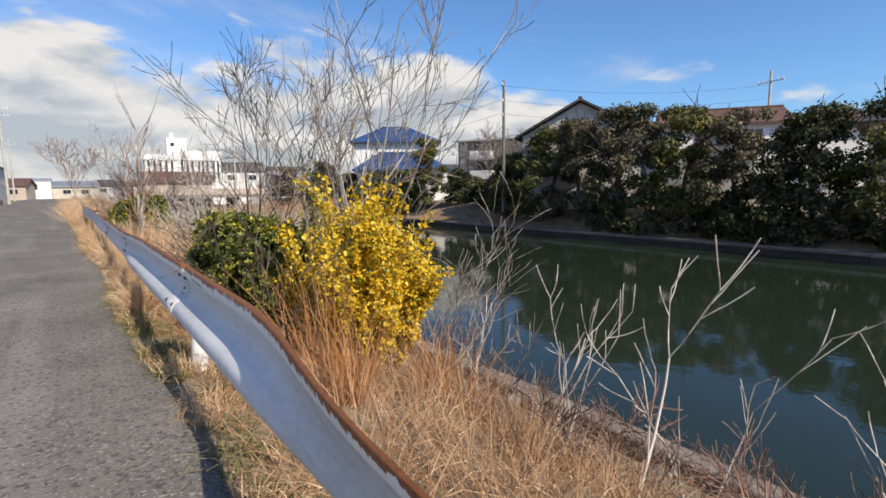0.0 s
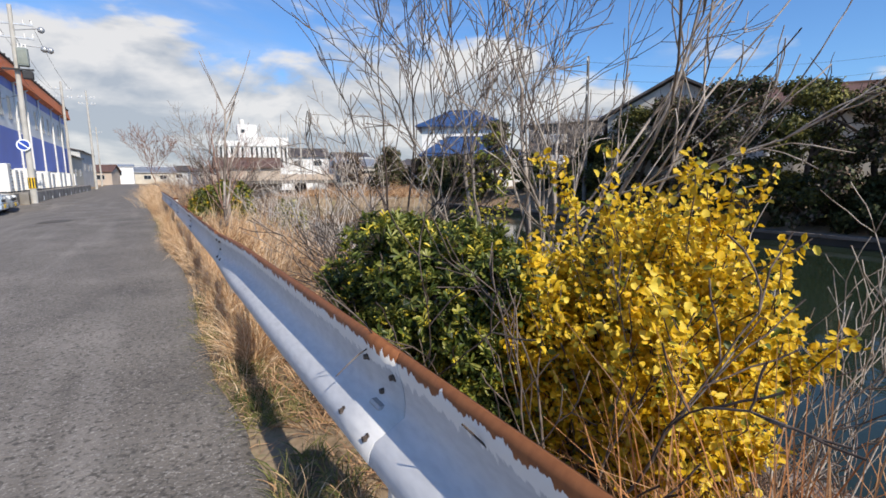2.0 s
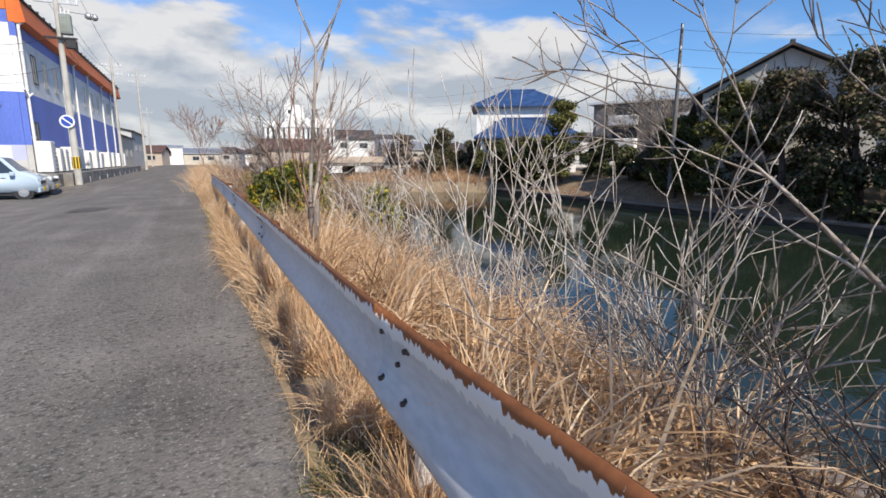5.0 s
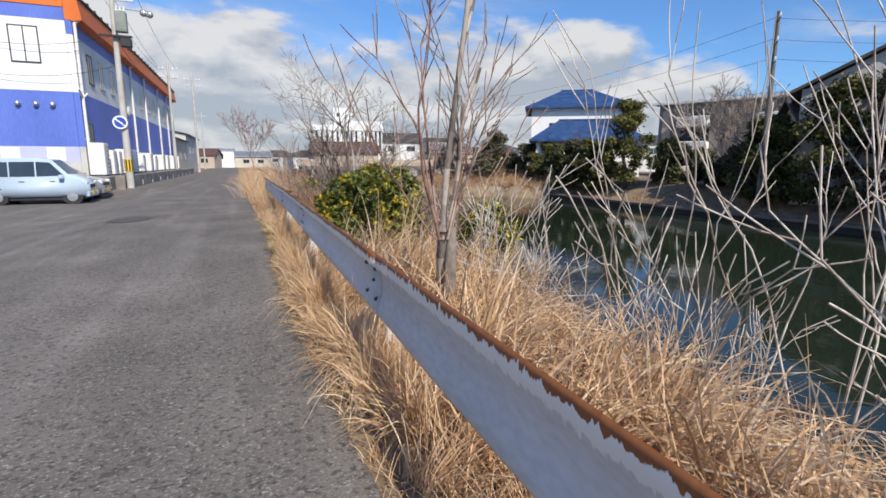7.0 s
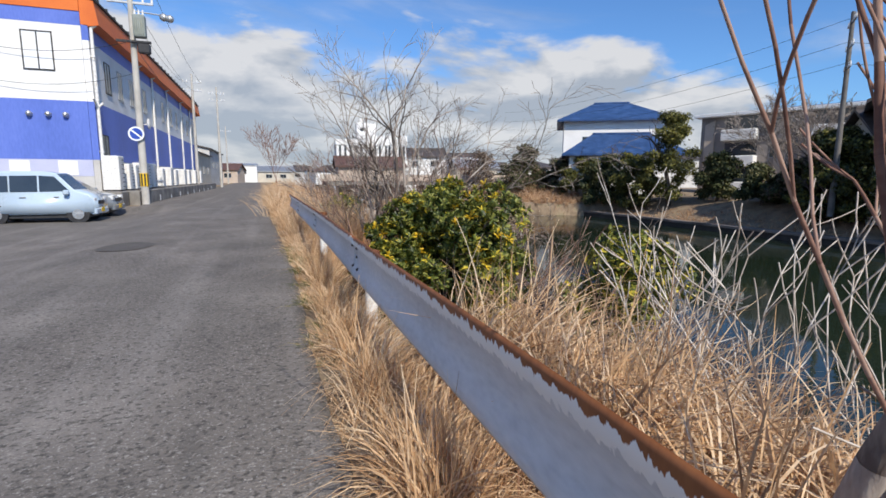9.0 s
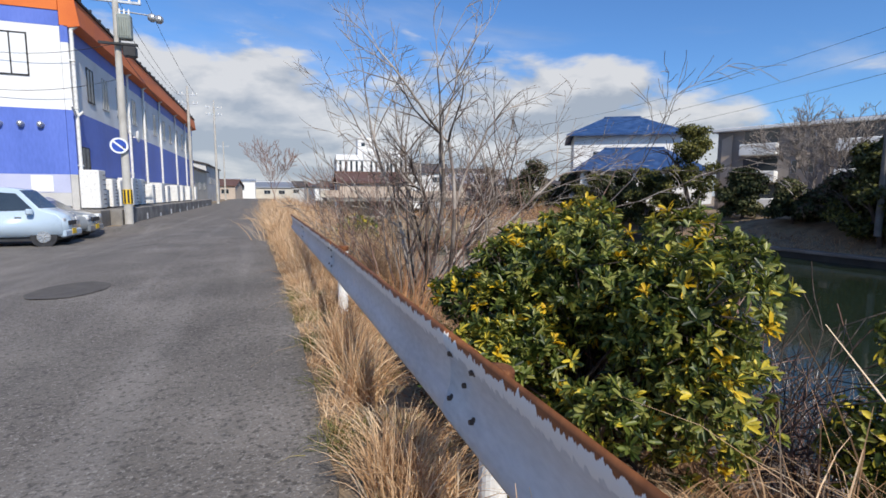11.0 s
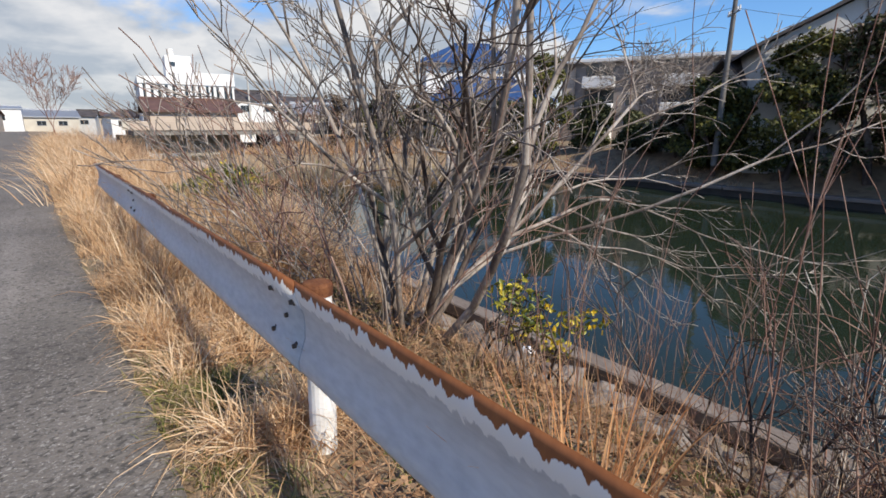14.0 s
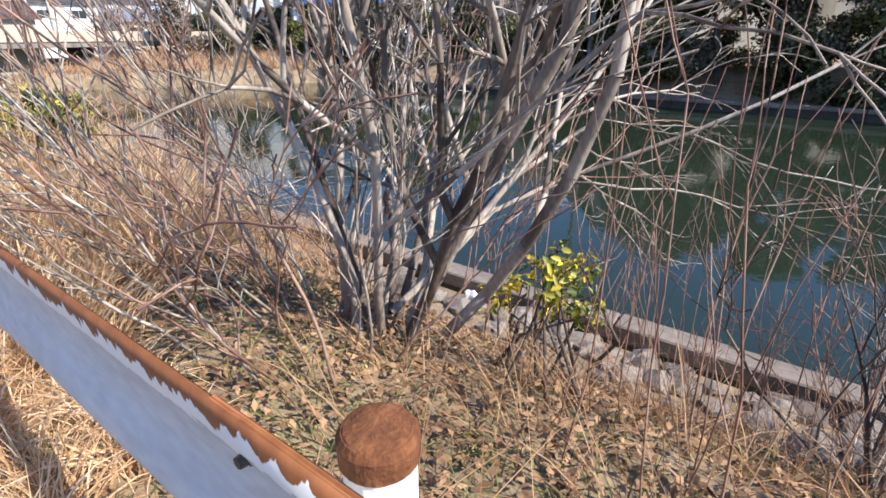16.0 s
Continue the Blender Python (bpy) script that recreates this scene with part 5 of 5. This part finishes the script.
far_tree(230, (27.2, 61.5), 5.2, 6.0, H2, "brown-green shrub on the low bank before the bridge")
far_tree(231, (23.0, 64.0), 4.6, 4.6, [(M_HEDGE_BROWN, 1)], "brown-green shrub on the low bank before the bridge", 6000)
# brown scrub between the road and the canal beyond the rail's end
rng = np.random.default_rng(7)
grass("dry_scrub", "tall pale dry reeds covering the bank beyond the rail", 8, scatter(rng, 520, 0.4, 4.0, 28, 66) + np.array([-0.4, 0]), 28, 0.16, 1.15, 0.016, 0.30, M_STRAW, 3)
grass("red_scrub", "reddish brown dry scrub along the bank", 9, scatter(rng, 560, 1.4, 5.0, 24, 66), 22, 0.2, 1.6, 0.016, 0.35, M_STRAW_RED, 4)
grass("far_reeds", "brown dry reeds along the far bank", 10, np.column_stack([rng.uniform(29.6, 36, 420), rng.uniform(58, 110, 420)]), 14, 0.3, 1.1, 0.05, 0.3, M_STRAW_RED, 3)
grass("far_bank_grass", "thin brown grass on the far bank", 11, np.column_stack([rng.uniform(29.3, 32, 300), rng.uniform(30, 60, 300)]), 10, 0.25, 0.35, 0.04, 0.5, M_STRAW_RED, 3)


# low reed-covered bank closing off the canal before the bridge
def spit_z(x, y):
    d = (y - (67.0 - 0.72 * (x - 9.0))) / 1.23 + 0.9 * noise.noise((x * 0.35, y * 0.35, 2))
    return -3.4 + 2.2 * step(0.0, 0.7, d) + 1.3 * step(0.7, 9.0, d) + 0.15 * noise.noise((x * 0.7, y * 0.7, 0))


spit = tagged(link("ground_bank", sheet("ground_bank", span(8.5, 33, 60), span(48, 66.2, 50), spit_z, M_SOIL)), "low earth bank covered in reeds", "bank", kind="structure")
rng = np.random.default_rng(12)
spots = np.column_stack([rng.uniform(9, 32.5, 2600), rng.uniform(49, 66, 2600)])
spots = spots[np.array([spit_z(a, b) > -1.35 for a, b in spots])]
grass("far_reeds", "pale brown dry reeds covering the low bank", 13, spots[::2], 16, 0.25, 1.0, 0.035, 0.3, M_STRAW_RED, 3, 0.5, (0, 0), lambda x, y: np.array([spit_z(a, b) - 0.05 for a, b in zip(x, y)]))
grass("far_reeds", "golden dry reeds covering the low bank", 14, spots[1::3], 16, 0.25, 0.8, 0.03, 0.3, M_STRAW, 3, 0.5, (0, 0), lambda x, y: np.array([spit_z(a, b) - 0.05 for a, b in zip(x, y)]))


# verge between asphalt and rail
def verge(seed, n, y0, y1, a=0.0, b=0.22):
    r = np.random.default_rng(seed)
    y = r.uniform(y0, y1, 3 * n)
    keep = np.array([0.5 + 1.3 * noise.noise((v * 2.1, seed, 0)) for v in y]) + r.uniform(-0.35, 0.35, 3 * n)
    y = y[np.argsort(-keep)[:n]]
    return np.column_stack([np.array([road_edge(v) for v in y]) + r.uniform(a, b, n), y])


def verge_edge(y):
    return road_edge(y) - 0.03 - 0.12 * step(11.0, 12.4, y) * step(15.5, 14.0, y)


def rail_back(y):
    return rail_x(y) + 0.14


grass("verge_grass", "bowed golden grass pushing out under the beam", 29, verge(29, 46, 11.2, 15.2, 0.20, 0.40), 60, 0.05, 0.55, 0.011, 0.55, M_STRAW, 5, 0.8, (-0.05, 0), edge=verge_edge)
grass("verge_grass", "golden dry grass tufts along the asphalt edge", 20, verge(20, 230, 5.9, 16.8, 0.17, 0.42), 56, 0.04, 0.40, 0.008, 0.26, M_STRAW, 4, 0.45, (0.10, 0), edge=verge_edge)
grass("verge_grass", "sparse dry grass along the asphalt edge", 21, verge(21, 60, -1.0, 6.2, 0.02, 0.3), 26, 0.05, 0.20, 0.007, 0.5, M_STRAW, 4, edge=verge_edge)
grass("verge_green_grass", "short green grass in the rail's shade", 22, verge(22, 130, -1.0, 9, 0.02, 0.3), 26, 0.05, 0.16, 0.007, 0.6, M_GRASS, 3)
grass("verge_green_grass", "short green grass in the rail's shade", 23, verge(23, 120, 15.0, 21.8, 0.02, 0.5), 26, 0.05, 0.15, 0.007, 0.6, M_GRASS, 3)
grass("verge_grass", "thick golden grass by the end of the rail", 24, verge(24, 300, 21.2, 40.0, 0.24, 0.85), 54, 0.07, 0.58, 0.010, 0.28, M_STRAW, 4, 0.5, (0.08, 0), edge=verge_edge)
grass("verge_grass", "tall golden grass growing through under the beam", 25, verge(25, 24, 17.2, 18.9, 0.20, 0.44), 46, 0.05, 0.52, 0.008, 0.24, M_STRAW, 4, 0.4, (0.06, 0), edge=verge_edge)
grass("verge_grass", "low golden straw at the asphalt edge", 26, verge(26, 240, 6.0, 36.0, 0.05, 0.20), 22, 0.05, 0.15, 0.006, 0.6, M_STRAW, 3, edge=verge_edge)

grass("verge_grass", "low matted golden grass round the rail posts", 27, verge(27, 80, 20.1, 22.8, 0.16, 0.66), 44, 0.06, 0.34, 0.008, 0.5, M_STRAW, 4, 0.8)
grass("verge_litter", "brown dead grass lying under the rail", 28, verge(28, 90, 3.0, 22.6, 0.26, 0.66), 30, 0.08, 0.22, 0.007, 0.9, M_STRAW_RED, 3, 0.9)

# bank behind the rail
rng = np.random.default_rng(30)
grass("hay_mound", "matted heaps of golden dry grass behind the rail", 31, scatter(rng, 230, 0.84, 2.5, 7.4, 14.8), 124, 0.10, 0.98, 0.017, 0.62, M_STRAW, 6, 1.0, (0.18, -0.35), edge=rail_back, sway=1.0)
# brown mats; their darker straw colour also paints the shaded gaps between mounds
grass("brown_hay", "brown matted hay whose dark colour doubles as shade between the mounds", 43, scatter(rng, 80, 0.8, 2.5, 7.2, 14.5), 80, 0.12, 0.80, 0.013, 0.7, M_STRAW_RED, 5, 1.1, edge=rail_back, sway=0.9)
grass("dry_reeds", "stiff pale dry reeds behind the rail", 32, scatter(rng, 34, 1.2, 2.8, 13.0, 15.4), 40, 0.10, 1.05, 0.014, 0.34, M_STRAW, 5, 0.6, (0.10, 0), edge=rail_back)
grass("dry_reeds", "tall golden dry reeds behind the rail's end", 33, scatter(rng, 220, 0.72, 2.0, 22.6, 29), 46, 0.10, 0.95, 0.010, 0.32, M_STRAW, 4, 0.5, edge=rail_back)
grass("red_scrub", "reddish dead stalks behind the rail", 34, scatter(rng, 26, 0.75, 2.6, 16.8, 21.6), 22, 0.12, 0.62, 0.006, 0.4, M_STRAW_RED, 4, 0.4)
grass("red_scrub", "reddish dead stalks among the saplings", 35, scatter(rng, 110, 0.8, 3.0, 0.2, 3.6), 26, 0.12, 0.5, 0.006, 0.4, M_STRAW_RED, 4, 0.4)
grass("dry_stalks", "upright orange dead stalks behind the rail", 36, np.array([(1.45, 2.9), (1.55, 3.1), (1.7, 3.3), (2.2, 3.0), (2.35, 3.15), (1.3, 3.4), (2.45, 2.9), (1.35, 3.05), (1.05, 18.9), (1.15, 19.05), (1.25, 18.95)]), 40, 0.06, 0.9, 0.010, 0.14, M_STRAW_ORANGE, 4, 0.2)
grass("bank_grass", "dull dry grass on the bank slope", 37, scatter(rng, 460, 0.7, 4.2, -2, 8), 24, 0.14, 0.30, 0.007, 0.7, M_STRAW_RED, 3, 0.6)
grass("bank_grass", "dull dry grass on the bank slope", 38, np.concatenate([scatter(rng, 270, 1.8, 4.4, 8, 16.5), scatter(rng, 64, 1.6, 3.0, 16.5, 24)]), 22, 0.14, 0.26, 0.007, 0.7, M_STRAW_RED, 3, 0.6)
grass("bank_straw", "pale straw lying on the bank", 39, scatter(rng, 80, 0.7, 2.6, -1, 7.5), 24, 0.12, 0.35, 0.007, 0.9, M_STRAW, 3, 0.8)
grass("bank_green", "low green weeds on the bank", 40, scatter(rng, 110, 0.9, 2.6, 18.6, 22.4), 24, 0.10, 0.16, 0.008, 0.8, M_GRASS, 3)
pos = scatter(rng, 9000, 0.7, 3.6, 16.5, 23)
lp = np.column_stack([pos, feet(*pos.T) + 0.02 + rng.uniform(0, 0.05, len(pos))])
tagged(link("dead_leaves", leaf_mesh("dead_leaves", lp, rng.normal(0, 0.4, lp.shape) + [0, 0, 1], 0.06, 0.03, M_LEAF_DEAD, rng, 0)), "brown dead leaves littering the bank", "leaves", kind="stuff")

# shrubs
shoot_bush("yellow_bush", "airy upright shrub covered in bright yellow leaves", 50, (2.18, 4.22), 92, 1.52, 0.40, 0.24, 330, (0.042, 0.032), [(M_LEAF_YELLOW, 0.88), (M_LEAF_MIX, 0.12)])
rosette_bush("green_bush", "glossy dark green shrub with narrow leaves in whorls", 51, (1.54, 5.25), 0.40, (0.66, 1.05, 0.74), 8200, 10, (0.052, 0.0170), [(M_LEAF, 0.76), (M_LEAF_MIX, 0.24)], 90)
rosette_bush("green_bush", "large glossy yellow-green shrub behind the rail", 52, (1.66, 16.85), 0.34, (0.90, 1.15, 0.94), 5600, 10, (0.064, 0.020), [(M_LEAF, 0.74), (M_LEAF_MIX, 0.22), (M_LEAF_YELLOW, 0.04)], 64)
shoot_bush("small_bush", "thin shrub with yellow-green leaves beside a dark trunk", 57, (2.5, 6.35), 14, 1.9, 0.16, 0.16, 60, (0.055, 0.03), [(M_LEAF_MIX, 0.8), (M_LEAF, 0.2)])
leafy_bush("small_bush", "small yellow-green shrub near the water", 53, (3.1, 15.6), 0.12, (0.55, 0.65, 0.75), 4200, (0.08, 0.03), [(M_LEAF, 0.5), (M_LEAF_MIX, 0.5)], 26)
leafy_bush("yellow_sprig", "thin sprig with yellow-green leaves by the quay", 54, (3.6, 21.1), -0.55, (0.55, 0.5, 0.42), 240, (0.075, 0.04), [(M_LEAF_MIX, 0.7), (M_LEAF_YELLOW, 0.3)], 12)
rosette_bush("green_bush", "green shrub in the golden grass by the rail's end", 55, (1.7, 25.5), 0.3, (0.7, 0.9, 0.6), 420, 9, (0.10, 0.03), [(M_LEAF, 0.8), (M_LEAF_MIX, 0.2)], 30)
leafy_bush("yellow_sprig", "few yellow-green leaves among red stalks", 56, (2.3, 20.4), 0.10, (0.3, 0.35, 0.25), 200, (0.05, 0.03), [(M_LEAF_MIX, 1)], 10)

# leafless trees and saplings
bare_tree("bare_tree", "pale grey leafless multi-stemmed tree on the bank", 60, (2.5, 5.6), 8, 4.5, 0.026, M_BARK, 3, 0.5, 0.08, out_=0.26, thin=0.0035, shrink=0.52, kids=(1, 2))
bare_tree("bare_tree", "dark leafless tree leaning over the bank", 61, (2.05, 6.7), 7, 3.3, 0.017, (M_BARK_DARK, M_BARK_DARK, M_BARK), 3, 0.62, 0.04, (0.1, -0.1), 0.65, 0.45, trunk_r=0.045, thin=0.003, kids=(2, 3), shrink=0.56)
STEMS = (((0.02, 0.01, 1), 1.75, 0.027, 1), ((0.26, -0.05, 1), 0.98, 0.022, 2), ((-0.34, -0.15, 1), 0.92, 0.014, 2), ((-0.16, 0.16, 1), 1.35, 0.012, 1), ((0.46, 0.18, 0.9), 0.9, 0.012, 2), ((-0.62, 0.1, 0.9), 1.0, 0.006, 1), ((0.12, -0.4, 1), 0.9, 0.006, 1), ((0.34, 0.4, 1), 1.1, 0.007, 1), ((0.75, -0.1, 0.9), 0.8, 0.005, 1))
stump_tree("bare_tree", "leafless tree with straight grey stems from a cut stump", (1.32, 12.68), 62, 1.04, STEMS, (M_BARK, M_TWIG_RED))
bare_tree("bare_tree", "broad grey leafless tree with many stems behind the rail", 63, (2.05, 21.25), 11, 4.3, 0.034, (M_BARK, M_BARK_DARK, M_BARK), 3, 0.72, 0.035, (0.28, -0.06), 0.36, 0.0, thin=0.0028, low=4, kids=(2, 3), shrink=0.5, foot_r=0.24, side_p=0.8)
bare_tree("bare_tree", "thicket of thin brown twigs beside the broad tree", 64, (1.75, 21.45), 26, 2.3, 0.010, (M_BARK, M_TWIG_RED, M_BARK), 2, 0.5, 0.04, (-0.1, 0.0), 0.5, 0.0, thin=0.003, foot_r=0.5)
for k, (x, y, h, st) in enumerate(((2.25, 1.35, 1.4, 1), (2.9, 2.4, 1.6, 2), (2.6, 3.0, 1.3, 1), (3.4, 1.5, 1.7, 2), (3.5, 0.4, 1.7, 2), (3.7, 3.2, 1.4, 2))):
    bare_tree("sapling", "pale leafless forked sapling on the bank", 70 + k, (x, y), st, h, 0.012, M_TWIG, 2, 0.62, 0.05, (0.05, 0), 0.3, 0.0, (1, 2), 0.62, 0.0035, "sapling", 0.07, 0, 0.06, 0.42)
rng = np.random.default_rng(77)
for k in range(15):
    x, y = rng.uniform(2.0, 3.7), rng.uniform(7.6, 15.2)
    bare_tree("sapling", "pale leafless forked sapling on the bank", 80 + k, (x, y), int(rng.integers(2, 5)), rng.uniform(1.4, 2.3), 0.011, M_TWIG, 2, 0.6, 0.05, (rng.normal(0, 0.12), rng.normal(0, 0.12)), 0.4, 0.0, (1, 2), 0.62, 0.004, "sapling", 0.07, 0, 0.06, 0.5)
for k in range(12):
    x, y = rng.uniform(3.1, 4.8), rng.uniform(16.5, 21.5)
    bare_tree("sapling", "thin leafless stem on the bank by the quay", 110 + k, (x, y), int(rng.integers(2, 4)), rng.uniform(1.1, 2.2), 0.010, (M_TWIG, M_TWIG_RED)[k % 2], 2, 0.5, 0.06, (0.1, rng.normal(0, 0.1)), 0.2, 0.0, (1, 2), 0.55, 0.003, "sapling", 0.07)
for k in range(14):
    x, y = rng.uniform(1.2, 3.2), rng.uniform(3.4, 8.6)
    bare_tree("sapling", "brown leafless brush among the shrubs", 130 + k, (x, y), int(rng.integers(3, 6)), rng.uniform(1.0, 1.9), 0.010, (M_BARK, M_BARK_DARK)[k % 2], 2, 0.6, 0.04, (rng.normal(0, 0.15), rng.normal(0, 0.15)), 0.5, 0.0, (1, 3), 0.62, 0.003, "sapling", 0.12)

for k, (x, y, h, st) in enumerate(((2.8, 11.85, 3.5, 3), (2.75, 11.25, 2.9, 3), (2.7, 10.7, 3.1, 3), (3.0, 9.9, 2.9, 3))):
    bare_tree("sapling", "pale leafless sapling forking low above the hay", 150 + k, (x, y), st, h, 0.0115, M_TWIG, 2, 0.6, 0.06, (rng.normal(-0.05, 0.06), rng.normal(0, 0.08)), 0.34, 0.0, (1, 2), 0.6, 0.004, "sapling", 0.07, 0, 0.06, 0.55)
for k in range(24):
    x, y = rng.uniform(2.5, 4.9), rng.uniform(0.4, 5.4)
    bare_tree("brush", "dark tangled leafless brush along the quay edge", 190 + k, (x, y), 5, rng.uniform(0.7, 1.2), 0.009, (M_BARK_DARK, M_TWIG_RED), 2, 0.75, 0.02, (rng.normal(0, 0.2), rng.normal(0, 0.2)), 0.8, 0.0, (1, 3), 0.6, 0.003, "shrub", 0.14)
for k in range(16):
    x, y = rng.uniform(2.6, 4.9), rng.uniform(14.8, 19.0)
    bare_tree("brush", "dark tangled leafless brush along the quay edge", 210 + k, (x, y), 6, rng.uniform(1.3, 2.1), 0.013, (M_BARK_DARK, M_TWIG_RED, M_BARK_DARK), 2, 0.75, 0.02, (rng.normal(0, 0.2), rng.normal(0, 0.2)), 0.8, 0.0, (1, 3), 0.6, 0.003, "shrub", 0.14)
grass("red_scrub", "brown dead stalks along the quay coping", 42, scatter(rng, 150, 4.1, 5.2, -1.5, 9.0), 20, 0.10, 0.34, 0.006, 0.6, M_STRAW_RED, 4, 0.6)

segs = []
for k in range(64):
    x, y = rng.uniform(1.5, 4.3), rng.uniform(17.2, 20.9)
    grow(rng, segs, np.array([x, y, ground_z(x, y) - 0.03]), (rng.normal(0.03, 0.10), rng.normal(0, 0.10), 1.0), rng.uniform(0.7, 1.5), rng.uniform(0.0028, 0.0048), 1, 0.05, 0.07, (1, 2), 6, 0.45, 0.45, 0.0018, 0.5)
tagged(link("thin_shoots", tube_mesh("thin_shoots", segs, M_TWIG_RED, 4)), "thin upright reddish shoots on the bank", "shoots", kind="stuff")

for k in range(6):
    x, y = rng.uniform(2.3, 4.3), rng.uniform(15.6, 18.8)
    bare_tree("brush", "tangled brown leafless brush on the bank slope", 170 + k, (x, y), 5, rng.uniform(1.1, 1.8), 0.012, (M_BARK_DARK, M_TWIG_RED, M_BARK), 2, 0.75, 0.02, (rng.normal(0, 0.2), rng.normal(0, 0.2)), 0.7, 0.0, (1, 3), 0.6, 0.003, "shrub", 0.14)
grass("red_scrub", "dense reddish brown dead stalks on the lower bank", 41, np.concatenate([scatter(rng, 110, 1.9, 4.5, 14.6, 17.5), scatter(rng, 26, 1.5, 3.3, 17.5, 21.0)]), 24, 0.14, 0.55, 0.006, 0.6, M_STRAW_RED, 4, 0.5)

# rubble at the foot of the quay
rng = np.random.default_rng(90)
stone_meshes = []
for k in range(6):
    bm = bmesh.new()
    bmesh.ops.create_icosphere(bm, subdivisions=1, radius=1)
    for v in bm.verts:
        v.co *= rng.uniform(0.72, 1.15)
        v.co.z *= 0.55
    me = bpy.data.meshes.new("stone")
    bm.to_mesh(me)
    bm.free()
    me.materials.append(M_STONE)
    stone_meshes.append(me)
rubble = thing("rubble_bank", "broken grey stones lying along the quay edge", "stones", kind="structure")
for k in range(290):
    y = rng.uniform(-1, 26) if k % 2 else rng.uniform(16, 24)
    x = rng.uniform(4.7, 5.38) if k % 4 else rng.uniform(3.4, 4.7)
    s = rng.uniform(0.05, 0.24) if x > 4.7 else rng.uniform(0.04, 0.12)
    st = link("stone", stone_meshes[k % 6], rubble)
    st.matrix_basis = pose(x, y, ground_z(x, y) - 0.0, 0, 0, rng.uniform(0, 360)) @ Matrix.Diagonal((s, s * rng.uniform(0.8, 1.6), s, 1))

rng = np.random.default_rng(95)
bm = bmesh.new()
bmesh.ops.create_icosphere(bm, subdivisions=2, radius=0.13)
for v in bm.verts:
    v.co *= 0.75 + 0.6 * noise.noise(v.co * 9)
    v.co.z *= 0.8
scrap = part("paper_scrap", bm, M_SIGN_WHITE)
scrap.location = (5.2, 22.75, -1.93)
tagged(scrap, "crumpled white scrap lying by the quay", "litter")
